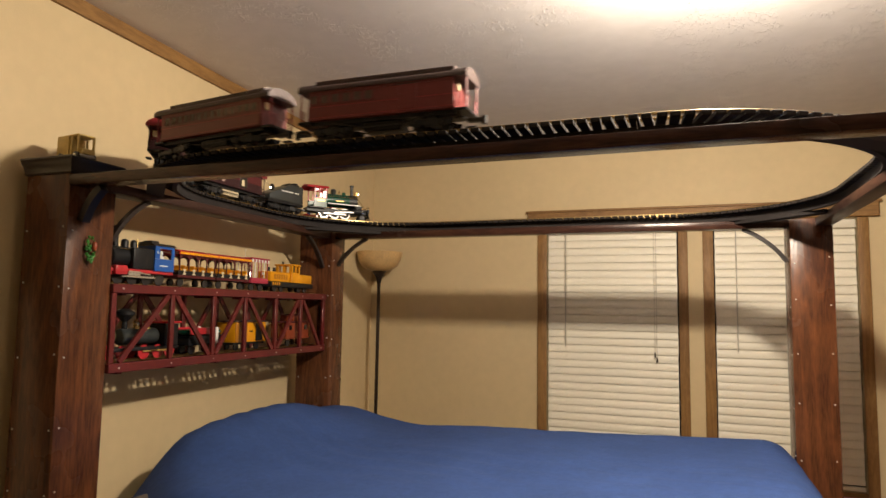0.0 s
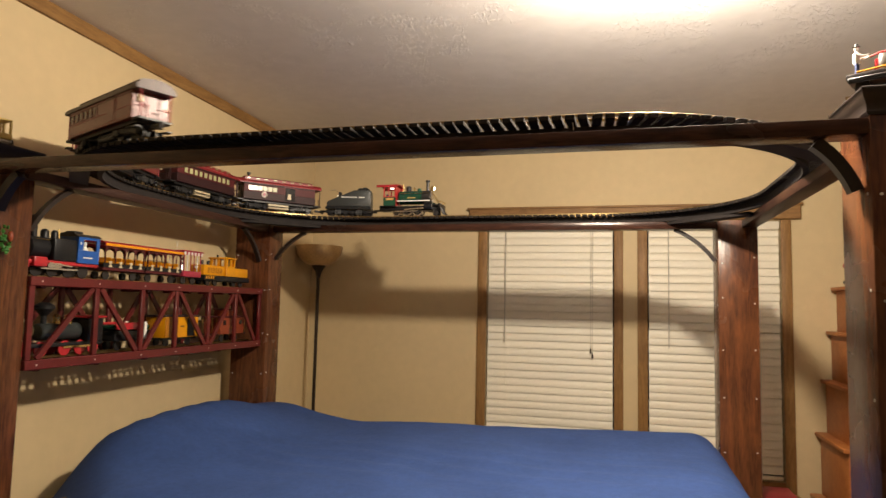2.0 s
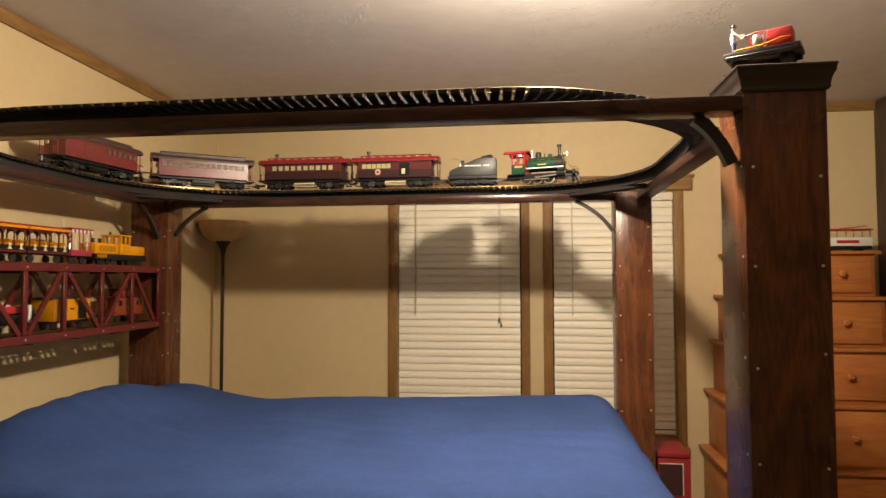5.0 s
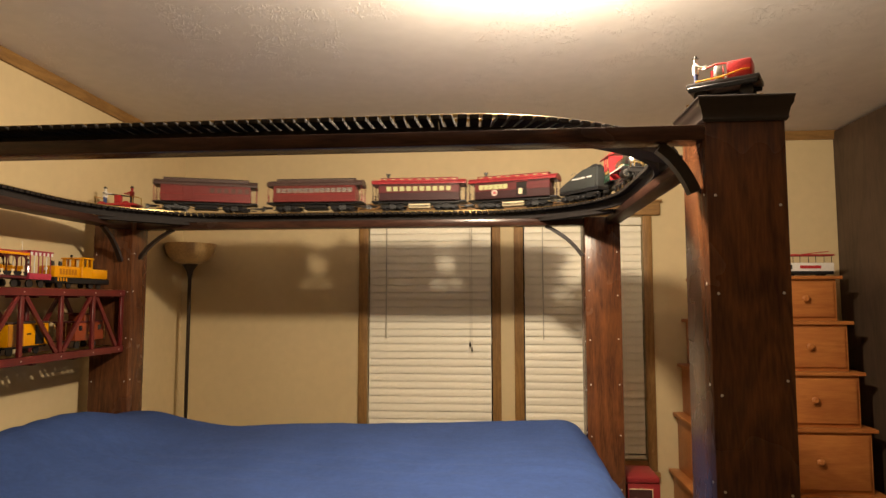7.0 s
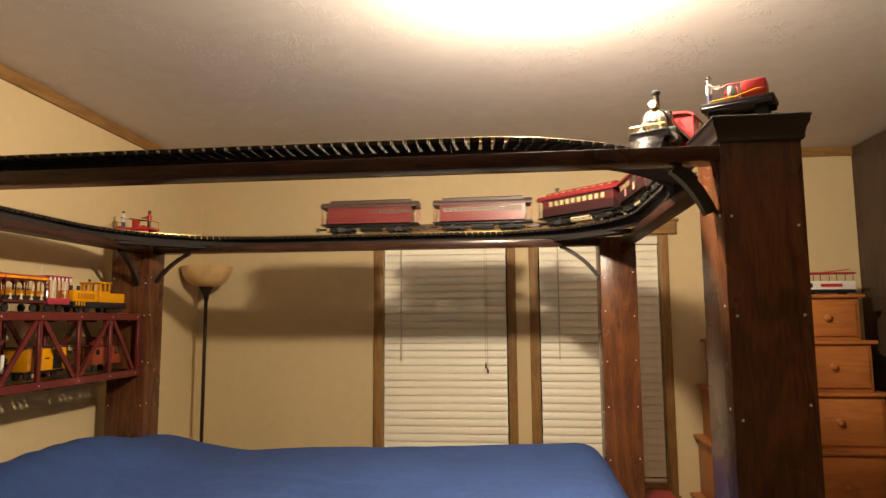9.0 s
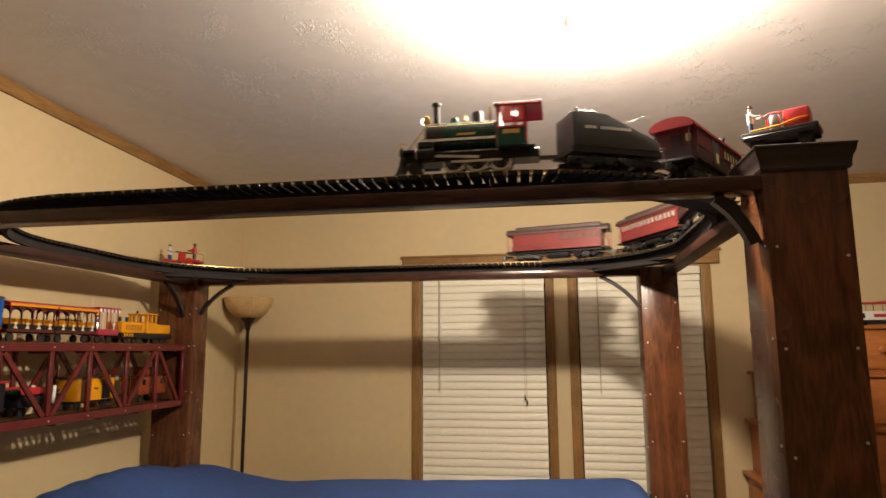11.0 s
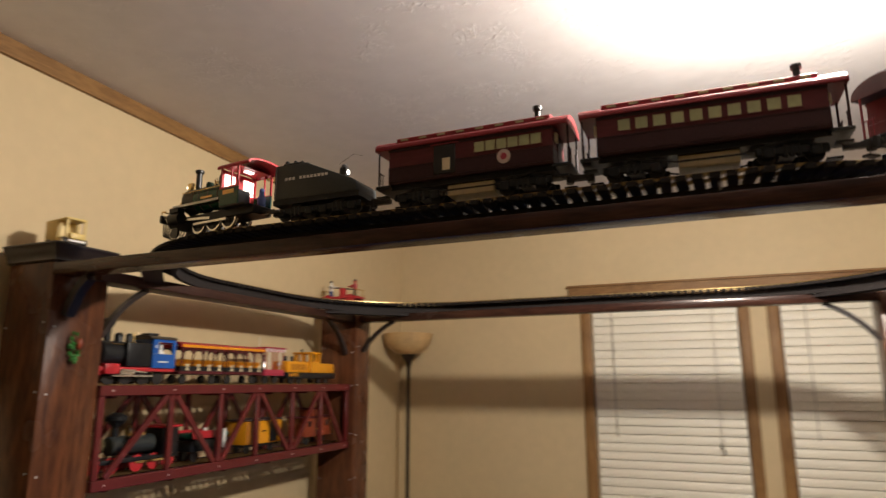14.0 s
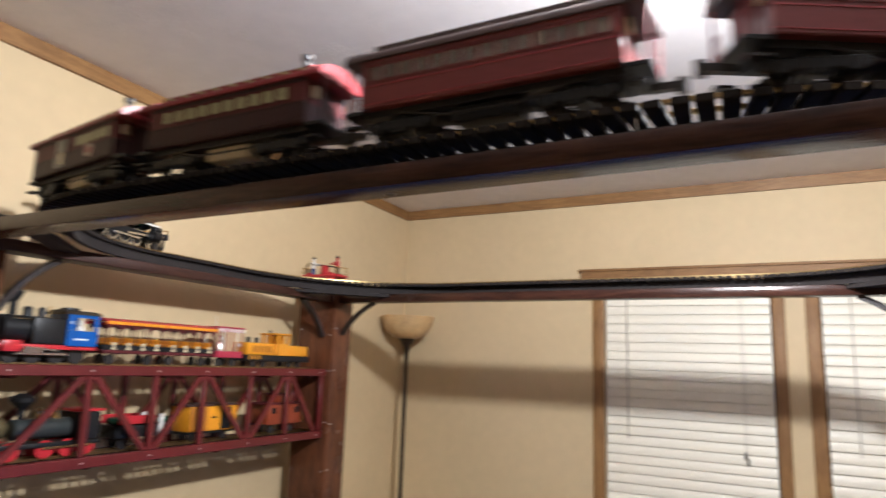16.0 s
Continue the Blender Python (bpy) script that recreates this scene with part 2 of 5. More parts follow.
def bevelled(bm, x0, x1, y0, y1, z0, z1, r, seg=2, m=None):
    b2 = bmesh.new()
    box(b2, x0, x1, y0, y1, z0, z1)
    bmesh.ops.bevel(b2, geom=b2.edges[:] + b2.verts[:], offset=r, segments=seg, affect="EDGES", profile=0.5)
    merge(bm, b2, m)


def merge(bm, b2, m=None):
    b2.verts.ensure_lookup_table()
    b2.verts.index_update()
    vs = [bm.verts.new(m @ v.co if m is not None else v.co) for v in b2.verts]
    for f in b2.faces:
        bm.faces.new([vs[v.index] for v in f.verts])
    b2.free()


def cyl(bm, a, b, r, seg=12, r2=None):
    a, b = Vector(a), Vector(b)
    q = (b - a).to_track_quat("Z", "Y")
    r2 = r if r2 is None else r2
    ring = []
    for p, rad in ((a, r), (b, r2)):
        ring.append([bm.verts.new(p + q @ Vector((rad * math.cos(2 * math.pi * i / seg), rad * math.sin(2 * math.pi * i / seg), 0))) for i in range(seg)])
    for i in range(seg):
        j = (i + 1) % seg
        bm.faces.new((ring[0][i], ring[0][j], ring[1][j], ring[1][i]))
    bm.faces.new(ring[0][::-1])
    bm.faces.new(ring[1])


def lathe(bm, profile, at=(0, 0, 0), seg=24, m=None):
    """Turns (radius, height) pairs round the z axis."""
    rings = []
    for r, z in profile:
        ring = []
        for i in range(seg):
            p = Vector((at[0] + r * math.cos(2 * math.pi * i / seg), at[1] + r * math.sin(2 * math.pi * i / seg), at[2] + z))
            ring.append(bm.verts.new(m @ p if m is not None else p))
        rings.append(ring)
    for a, b in zip(rings, rings[1:]):
        for i in range(seg):
            j = (i + 1) % seg
            bm.faces.new((a[i], a[j], b[j], b[i]))
    bm.faces.new(rings[0][::-1])
    bm.faces.new(rings[-1])


def prism(bm, outline, a, b, axis="x", m=None):
    """Extrudes a closed outline of pairs along an axis from a to b."""
    def put(u, v, w):
        p = {"x": (w, u, v), "y": (u, w, v), "z": (u, v, w)}[axis]
        return m @ Vector(p) if m is not None else Vector(p)
    r0 = [bm.verts.new(put(u, v, a)) for u, v in outline]
    r1 = [bm.verts.new(put(u, v, b)) for u, v in outline]
    n = len(outline)
    for i in range(n):
        j = (i + 1) % n
        bm.faces.new((r0[i], r0[j], r1[j], r1[i]))
    bm.faces.new(r0[::-1])
    bm.faces.new(r1)


def tube(bm, points, r, seg=8):
    """A round bar through points."""
    pts = [Vector(p) for p in points]
    rings = []
    for i, p in enumerate(pts):
        d = pts[min(i + 1, len(pts) - 1)] - pts[max(i - 1, 0)]
        q = d.to_track_quat("Z", "Y")
        rings.append([bm.verts.new(p + q @ Vector((r * math.cos(2 * math.pi * k / seg), r * math.sin(2 * math.pi * k / seg), 0))) for k in range(seg)])
    for a, b in zip(rings, rings[1:]):
        for i in range(seg):
            j = (i + 1) % seg
            bm.faces.new((a[i], a[j], b[j], b[i]))
    bm.faces.new(rings[0][::-1])
    bm.faces.new(rings[-1])


def finish(bm, name, material, smooth=False):
    bmesh.ops.recalc_face_normals(bm, faces=bm.faces[:])
    me = bpy.data.meshes.new(name)
    bm.to_mesh(me)
    bm.free()
    me.materials.append(material)
    if smooth:
        for p in me.polygons:
            p.use_smooth = True
        me.set_sharp_from_angle(angle=radians(40))
    return me


def part(name, bm, material, parent, label="", smooth=True):
    ob = new(name, finish(bm, name, material, smooth))
    ob.parent = parent
    if label:
        tagged(ob, label)
    return ob


def thing(name, label, category, group="", at=None):
    ob = new(name)
    ob.empty_display_size = 0.05
    if at is not None:
        ob.matrix_world = at
    return tagged(ob, label, category, group)


def structure(name, bm, material, label, category, smooth=False):
    return tagged(new(name, finish(bm, name, material, smooth)), label, category, kind="structure")


def bm_box(*a, **k):
    bm = bmesh.new()
    box(bm, *a, **k)
    return bm


def bm_bev(*a, **k):
    bm = bmesh.new()
    bevelled(bm, *a, **k)
    return bm


def bm_cyl(*a, **k):
    bm = bmesh.new()
    cyl(bm, *a, **k)
    return bm


# ---- room ----
XL, XR, YB, YF = -0.27, 5.6, -3.6, 4.1
SLOPE = 0.022


def ceil_z(y):
    return 2.508 + (YF - y) * SLOPE


W1, W2, WZ = (1.022, 1.842), (2.044, 2.806), (0.44, 1.975)


def room():
    structure("floor", bm_box(XL - 0.1, XR + 0.1, YB - 0.1, YF + 0.1, -0.1, 0), M_CARPET, "beige carpeted bedroom floor", "floor")
    bm = bmesh.new()
    prism(bm, [(YB - 0.1, ceil_z(YB - 0.1)), (YF + 0.1, ceil_z(YF + 0.1)), (YF + 0.1, ceil_z(YF + 0.1) + 0.1), (YB - 0.1, ceil_z(YB - 0.1) + 0.1)], XL - 0.1, XR + 0.1)
    structure("ceiling", bm, M_CEIL, "white stamped plaster ceiling, gently sloping", "ceiling")
    # far wall with two window openings
    bm = bmesh.new()
    top = 2.6
    for x0, x1, z0, z1 in ((XL - 0.1, W1[0], 0, top), (W1[1], W2[0], 0, top), (W2[1], XR + 0.1, 0, top), (W1[0], W1[1], 0, WZ[0]), (W1[0], W1[1], WZ[1], top), (W2[0], W2[1], 0, WZ[0]), (W2[0], W2[1], WZ[1], top)):
        box(bm, x0, x1, YF, YF + 0.1, z0, z1)
    structure("wall_north", bm, M_WALL, "cream painted wall with two windows", "wall")
    # East and south walls are out of view, kept cream to bounce fill light.
    for name, (x0, x1, y0, y1) in (("wall_west", (XL - 0.1, XL, YB, YF)), ("wall_east", (XR, XR + 0.1, YB, YF)), ("wall_south", (XL, XR, YB - 0.1, YB))):
        structure(name, bm_box(x0, x1, y0, y1, 0, 2.95), M_WALL, "cream painted bedroom wall", "wall")
    # crown trim along the walls, following the ceiling
    bm = bmesh.new()
    prism(bm, [(YF - 0.014, 2.452), (YF, 2.452), (YF, 2.52), (YF - 0.022, 2.52)], XL, XR, "x")
    structure("trim_north", bm, M_TRIM, "brown oak crown trim", "trim")
    for name, xa, xb in (("trim_west", XL, XL + 0.016), ("trim_east", XR - 0.016, XR)):
        bm = bmesh.new()
        prism(bm, [(YB, ceil_z(YB) - 0.058), (YF - 0.022, ceil_z(YF) - 0.058), (YF - 0.022, ceil_z(YF) + 0.01), (YB, ceil_z(YB) + 0.01)], xa, xb, "x")
        structure(name, bm, M_TRIMY, "brown oak crown trim", "trim")
    # seam battens between wall panels
    for i, (x0, x1) in enumerate(((1.835, 1.86), (1.99, 2.005))):
        structure("batten_%d" % (i + 1), bm_box(x0, x1, YF - 0.003, YF, 2.082, 2.45), M_WALL, "cream wall panel seam strip", "trim")
    # corner door surround and dark door at the far right
    d = tagged(new("door_1", finish(bm_box(4.0, 4.06, 3.1, YF, 0, 2.5), "door_1", M_DOOR)), "dark brown wooden door leaf standing open", "door", kind="structure")
    part("door_handle", bm_cyl((3.99, 3.2, 1.0), (3.94, 3.2, 1.0), 0.02), M_BRASS, d)


def window(name, x0, x1, cord_x, pull_x):
    w = tagged(new(name), "window with closed white slatted blind and brown casing", "window", kind="structure")
    y = YF
    part("pane", bm_box(x0, x1, y + 0.06, y + 0.066, WZ[0], WZ[1]), M_GLASSDARK, w, smooth=False)
    for xa, xb in ((x0 - 0.060, x0), (x1, x1 + 0.056)):
        part("casing", bm_bev(xa, xb, y - 0.020, y, WZ[0] - 0.062, 1.979, 0.004), M_TRIMV, w)
    part("window_sill", bm_bev(x0 - 0.075, x1 + 0.07, y - 0.034, y, WZ[0] - 0.115, WZ[0] - 0.066, 0.005), M_TRIM, w)
    part("bottom_casing", bm_bev(x0, x1, y - 0.018, y, WZ[0] - 0.06, WZ[0], 0.004), M_TRIM, w)
    blind = thing("window_blind", "closed white horizontal slatted blind with pull cords", "blind", "window blinds")
    part("headrail", bm_bev(x0 + 0.006, x1 - 0.006, y - 0.012, y + 0.04, 1.92, 1.97, 0.004), M_BLIND, blind)
    bm = bmesh.new()
    n = 6
    w2 = 0.0275
    pts = [(w2 * (2 * i / n - 1), 0.004 * (1 - (2 * i / n - 1) ** 2)) for i in range(n + 1)]
    outline = pts + [(a, b - 0.0026) for a, b in pts[::-1]]
    prism(bm, outline, x0 + 0.008, x1 - 0.008, "x")
    slat = finish(bm, "slat", M_BLIND, True)
    z, k = 1.905, 0
    while z > WZ[0] + 0.04:
        ob = new("slat", slat)
        ob.parent = blind
        ob.matrix_basis = pose(random.uniform(-0.001, 0.001), y + 0.012, z, 77 + random.uniform(-1.0, 1.0), random.uniform(-0.08, 0.08), 0)
        z -= 0.0482
    part("bottom_rail", bm_bev(x0 + 0.008, x1 - 0.008, y - 0.004, y + 0.03, WZ[0] + 0.006, WZ[0] + 0.028, 0.004), M_BLIND, blind)
    for f in (0.16, 0.84):
        part("ladder_string", bm_box(x0 + f * (x1 - x0) - 0.0012, x0 + f * (x1 - x0) + 0.0012, y - 0.0012, y + 0.0006, WZ[0] + 0.02, 1.92), M_BLIND, blind)
    bm = bmesh.new()
    cyl(bm, (cord_x, y - 0.009, 1.925), (cord_x, y - 0.009, 1.19), 0.0036, 6)
    part("tilt_wand", bm, M_CORD, blind)
    for dx, dz in ((0, 0), (0.012, 0.03)):
        bm = bmesh.new()
        cyl(bm, (pull_x - dx, y - 0.009, 1.925), (pull_x - dx, y - 0.009, 1.115 + dz), 0.0014, 5)
        part("pull_cord", bm, M_CORD, blind)
        bm = bmesh.new()
        cyl(bm, (pull_x - dx, y - 0.011, 1.14 + dz), (pull_x - dx, y - 0.011, 1.108 + dz), 0.003, 8, 0.0065)
        part("cord_tassel", bm, M_BRONZE, blind)


room()
window("window_1", *W1, 1.145, 1.71)
window("window_2", *W2, 2.17, 2.62)
bm = bm_bev(0.897, 2.917, YF - 0.028, YF, 1.982, 2.078, 0.006)
bevelled(bm, 0.885, 2.929, YF - 0.036, YF, 2.066, 2.080, 0.003)
structure("trim_header", bm, M_TRIM, "brown oak header board over both windows", "trim")


# ---- ceiling lamp ----
def ceiling_light():
    x, y, z = LAMP
    t = thing("ceiling_light", "lit ceiling light with frosted glass tulip shades", "ceiling light", at=pose(x, y, ceil_z(y)))
    bm = bmesh.new()
    lathe(bm, ((0.075, 0.01), (0.075, -0.012), (0.055, -0.03), (0.02, -0.04), (0.018, -0.07)))
    part("canopy", bm, M_BRONZE, t)
    for k in range(3):
        a = radians(100 + 120 * k)
        c, s = math.cos(a), math.sin(a)
        bm = bmesh.new()
        tube(bm, [(0.01 * c, 0.01 * s, -0.06), (0.06 * c, 0.06 * s, -0.075), (0.09 * c, 0.09 * s, -0.07), (0.105 * c, 0.105 * s, -0.045)], 0.007)
        arm = part("arm", bm, M_BRONZE, t)
        bm = bmesh.new()
        lathe(bm, ((0.0, -0.04), (0.013, -0.035), (0.02, -0.015), (0.024, 0.01), (0.016, 0.03), (0.0, 0.035)), (0.12 * c, 0.12 * s, -0.065), 16)
        part("bulb", bm, M_BULB, arm)
        for q in range(5):
            b2 = a + radians(72 * q)
            bm = bmesh.new()
            pts = []
            for i in range(6):
                f = i / 5
                r = 0.03 + 0.055 * math.sin(f * 1.9)
                pts.append((0.12 * c + r * math.cos(b2), 0.12 * s + r * math.sin(b2), -0.026 - 0.055 * f, 0.022 * math.sin(math.pi * (0.15 + 0.8 * f))))
            tx, ty = -math.sin(b2), math.cos(b2)
            left = [bm.verts.new((p[0] - p[3] * tx, p[1] - p[3] * ty, p[2])) for p in pts]
            mid = [bm.verts.new((p[0] + 0.008 * math.cos(b2), p[1] + 0.008 * math.sin(b2), p[2])) for p in pts]
            right = [bm.verts.new((p[0] + p[3] * tx, p[1] + p[3] * ty, p[2])) for p in pts]
            for i in range(5):
                bm.faces.new((left[i], mid[i], mid[i + 1], left[i + 1]))
                bm.faces.new((mid[i], right[i], right[i + 1], mid[i + 1]))
            bmesh.ops.solidify(bm, geom=bm.faces[:], thickness=0.003)
            part("petal", bm, M_FROST, arm)


ceiling_light()


# ---- bed ----
POSTS = {  # x0, x1, y0, y1, top
    "near_left": (-0.212, -0.014, 1.372, 1.556, 1.85),
    "far_left": (-0.182, 0.028, 3.0, 3.142, 1.90),
    "near_right": (2.370, 2.546, 1.366, 1.55, 1.85),
    "far_right": (2.302, 2.470, 3.0, 3.155, 1.838),
}
BEAM0, BEAM1 = 1.803, 1.838


def screw(parent, at, axis):
    bm = bmesh.new()
    d = Vector(axis)
    cyl(bm, Vector(at) - d * 0.001, Vector(at) + d * 0.0015, 0.0032, 8)
    part("screw", bm, M_SCREW, parent)


def arch_brace(parent, foot, head, out, width, thick=0.008):
    """A curved bracket: foot on the post, head under the beam, bowed towards the corner."""
    foot, head = Vector(foot), Vector(head)
    corner = Vector((foot.x, foot.y, head.z))
    mid = foot.lerp(head, 0.5).lerp(corner, 0.30)
    pts = []
    for i in range(9):
        f = i / 8
        pts.append(foot * (1 - f) ** 2 + mid * 2 * f * (1 - f) + head * f * f)
    side = Vector(out)
    bm = bmesh.new()
    rings = []
    for i, p in enumerate(pts):
        d = (pts[min(i + 1, 8)] - pts[max(i - 1, 0)]).normalized()
        n = d.cross(side).normalized()
        rings.append([bm.verts.new(p + n * a * thick + side * b * width / 2) for a, b in ((-1, -1), (1, -1), (1, 1), (-1, 1))])
    for a, b in zip(rings, rings[1:]):
        for i in range(4):
            j = (i + 1) % 4
            bm.faces.new((a[i], a[j], b[j], b[i]))
    bm.faces.new(rings[0][::-1])
    bm.faces.new(rings[-1])
    part("arch_brace", bm, M_CAP, parent, "black curved corner brace")


def bed_frame():
    bed = thing("four_poster_bed", "dark-stained wooden four-poster bed carrying a model railway", "bed")
    for key, (x0, x1, y0, y1, top) in POSTS.items():
        bm = bmesh.new()
        bevelled(bm, x0, x1, y0, y1, 0, top, 0.004)
        p = part("post", bm, M_POST, bed, "dark-stained pine post with bright screws")
        near = key.startswith("near")
        inner = 1 if key.endswith("left") else -1
        xs = x1 if inner > 0 else x0
        for z in (0.55, 0.82, 1.03, 1.25, 1.47, 1.66):
            screw(p, (x0 + 0.018, y0, z + random.uniform(-0.02, 0.02)), (0, -1, 0))
            screw(p, (x1 - 0.018, y0, z + random.uniform(-0.02, 0.02)), (0, -1, 0))
            screw(p, (xs, y0 + 0.02, z + random.uniform(-0.02, 0.02)), (inner, 0, 0))
        if near:
            # moulded cap
            c = part("cap", cap_mesh(x0, x1, y0, y1), M_CAP, bed, "black moulded post cap")
    # rails under the track, between the posts
    a, b, c, d = (POSTS[k] for k in ("near_left", "near_right", "far_left", "far_right"))
    part("beam", bm_bev(a[1], b[0], 1.366, 1.434, BEAM0, BEAM1, 0.003), M_BEAM, bed)
    part("beam", bm_bev(c[1] - 0.05, d[0] + 0.05, 3.030, 3.102, BEAM0, BEAM1, 0.003), M_BEAM, bed)
    part("beam", bm_bev(-0.075, 0.015, a[3] - 0.05, c[2] + 0.05, BEAM0 + 0.001, BEAM1 - 0.001, 0.003), M_BEAMY, bed)
    part("beam", bm_bev(2.405, 2.470, b[3] - 0.05, d[2] + 0.05, BEAM0 + 0.001, BEAM1 - 0.001, 0.003), M_BEAMY, bed)
    # boards set across the corners, under the curves
    for cx, cy, sx, sy in ((0.0, 1.42, 1, 1), (2.40, 1.42, -1, 1), (0.0, 3.06, 1, -1), (2.40, 3.06, -1, -1)):
        mid = Vector((cx + sx * 0.15, cy + sy * 0.15, 0))
        m = Matrix.Translation(mid) @ Matrix.Rotation(math.atan2(-sx * sy, 1), 4, "Z")
        part("corner_board", bm_box(-0.225, 0.225, -0.030, 0.030, BEAM1 - 0.014, BEAM1 - 0.0006, m=m), M_BALLAST, bed, "black-stained board across the corner")
    # curved braces
    for px, s in ((0.028, 1), (2.302, -1)):
        arch_brace(bed, (px + 0.004 * s, 3.065, 1.655), (px + 0.18 * s, 3.065, BEAM0), (0, 1, 0), 0.022)
    for px, s in ((a[1], 1), (b[0], -1)):
        arch_brace(bed, (px + 0.012 * s, 1.42, 1.690), (px + 0.090 * s, 1.42, BEAM0 - 0.004), (0, 1, 0), 0.030, 0.013)
    for px in (-0.03,):
        arch_brace(bed, (px, 1.56, 1.64), (px, 1.72, BEAM0), (1, 0, 0), 0.022)
        arch_brace(bed, (px, 2.996, 1.64), (px, 2.83, BEAM0), (1, 0, 0), 0.022)
    # lower rails and base
    part("side_rail", bm_bev(0.022, 2.372, 1.38, 1.42, 0.28, 0.50, 0.004), M_BEAM, bed)
    part("side_rail", bm_bev(0.028, 2.302, 3.09, 3.13, 0.28, 0.50, 0.004), M_BEAM, bed)
    part("end_rail", bm_bev(2.40, 2.44, 1.55, 3.0, 0.28, 0.50, 0.004), M_BEAMY, bed)
    part("headboard", bm_bev(-0.12, -0.08, 1.556, 3.0, 0.28, 0.62, 0.004), M_BEAMY, bed)
    part("slat_base", bm_box(0.03, 2.30, 1.42, 3.09, 0.40, 0.43), M_BEAM, bed)


def cap_mesh(x0, x1, y0, y1):
    bm = bmesh.new()
    prof = ((0.003, 1.843), (0.007, 1.849), (0.006, 1.854), (0.009, 1.870), (0.015, 1.882), (0.016, 1.893), (0.018, 1.895), (0.018, 1.899), (0.016, 1.901))
    rings = []
    for o, z in prof:
        rings.append([bm.verts.new((x, y, z)) for x, y in ((x0 - o, y0 - o), (x1 + o, y0 - o), (x1 + o, y1 + o), (x0 - o, y1 + o))])
    for p, q in zip(rings, rings[1:]):
        for i in range(4):
            j = (i + 1) % 4
            bm.faces.new((p[i], p[j], q[j], q[i]))
    bm.faces.new(rings[0][::-1])
    bm.faces.new(rings[-1])
    return bm


bed_frame()


def blanket_z(x, y):
    """Height of the bed cover: flat mattress, pillows at the head, falling edges."""
    z = 0.832 + 0.034 * min(max((x - 0.7) / 1.3, 0), 1.2)
    head = math.exp(-((x - 0.10) / 0.24) ** 2)
    along = 1 / (1 + math.exp(-(y - 1.86) / 0.07)) * (1 - 0.55 / (1 + math.exp(-(y - 2.72) / 0.10)))
    z += 0.128 * head * along
    z -= 0.008 * math.exp(-((x - 0.62) / 0.20) ** 2)
    z += 0.012 * noise.noise(Vector((x * 2.2, y * 2.2, 0))) + 0.006 * noise.noise(Vector((x * 6, y * 3, 3)))
    fold = 0.0035 * math.sin(46 * (y + 0.25 * x + 0.03 * math.sin(5 * x))) * math.exp(-((y - 2.2) / 0.3) ** 2)
    return z + fold


def bed_cover():
    mattress = thing("mattress", "thick mattress on the bed frame", "mattress")
    part("mattress_body", bm_bev(0.035, 2.27, 1.56, 3.03, 0.43, 0.76, 0.05, 3), M_SHEET, mattress)
    bm = bmesh.new()
    nx, ny = 110, 76
    grid = []
    for i in range(nx + 1):
        row = []
        for j in range(ny + 1):
            u, v = -0.16 + 2.72 * i / nx, 1.16 + 2.16 * j / ny
            # past the mattress edge the cloth turns down
            x, y, drop = u, v, 0.0
            for lo, hi, k in ((0.01, 2.275, 0), (1.60, 3.02, 1)):
                c = (x, y)[k]
                soft_foot = k == 0 and c > 1
                hi = 2.15 if soft_foot else hi
                over = max(lo - c, c - hi, 0)
                if over > 0:
                    r = 0.18 if soft_foot else 0.07
                    ang = min(over / r, math.pi / 2 * 0.93)
                    flat = r * math.sin(ang) + 0.07 * max(over - r * 1.46, 0)
                    dn = r * (1 - math.cos(ang)) + max(over - r * 1.46, 0) * 0.99
                    drop = max(drop, dn)
                    if k == 0:
                        x = (lo - flat) if c < lo else hi + flat
                    else:
                        y = (lo - flat) if c < lo else hi + flat
            past = (-(u - 0.04) - (v - 1.96)) * 0.707
            if past > 0:
                drop = max(drop, 0.16 * (1 - math.cos(min(past / 0.16, 1.4))) + max(past - 0.224, 0))
            wav = 0.012 * math.sin(17 * (u + v)) * min(drop * 4, 1)
            row.append(bm.verts.new((x + (wav if x > 2.28 else 0), y - (wav if y < 1.5 else 0), blanket_z(u, v) - drop)))
        grid.append(row)
    for i in range(nx):
        for j in range(ny):
            bm.faces.new((grid[i][j], grid[i + 1][j], grid[i + 1][j + 1], grid[i][j + 1]))
    me = finish(bm, "bed_cover", M_BLANKET, False)
    for p in me.polygons:
        p.use_smooth = True
    ob = tagged(new("bed_cover", me), "plain blue cotton bed cover draped over mattress and pillows", "blanket")
    mod = ob.modifiers.new("thickness", "SOLIDIFY")
    mod.thickness = 0.006
    # the pillow end that shows past the cover
    bm = bmesh.new()
    n = 14
    for sign in (1, -1):
        rows = []
        for i in range(n + 1):
            row = []
            for j in range(n + 1):
                u, v = 2 * i / n - 1, 2 * j / n - 1
                puff = 0.055 * ((1 - u ** 4) * (1 - v ** 4)) ** 0.6
                pinch = 1 - 0.07 * (1 - u * u) * abs(v) - 0.07 * (1 - v * v) * abs(u)
                row.append(bm.verts.new((0.15 * u * pinch, 0.22 * v * pinch, sign * puff)))
            rows.append(row)
        for i in range(n):
            for j in range(n):
                bm.faces.new((rows[i][j], rows[i + 1][j], rows[i + 1][j + 1], rows[i][j + 1]))
    bmesh.ops.remove_doubles(bm, verts=bm.verts[:], dist=0.0002)
    me = finish(bm, "pillow", M_SHEET, True)
    tagged(new("pillow", me), "dark grey pillow, one corner showing past the bed cover", "pillow").matrix_world = pose(0.025, 2.165, 0.735, 0, 33, 0)


bed_cover()


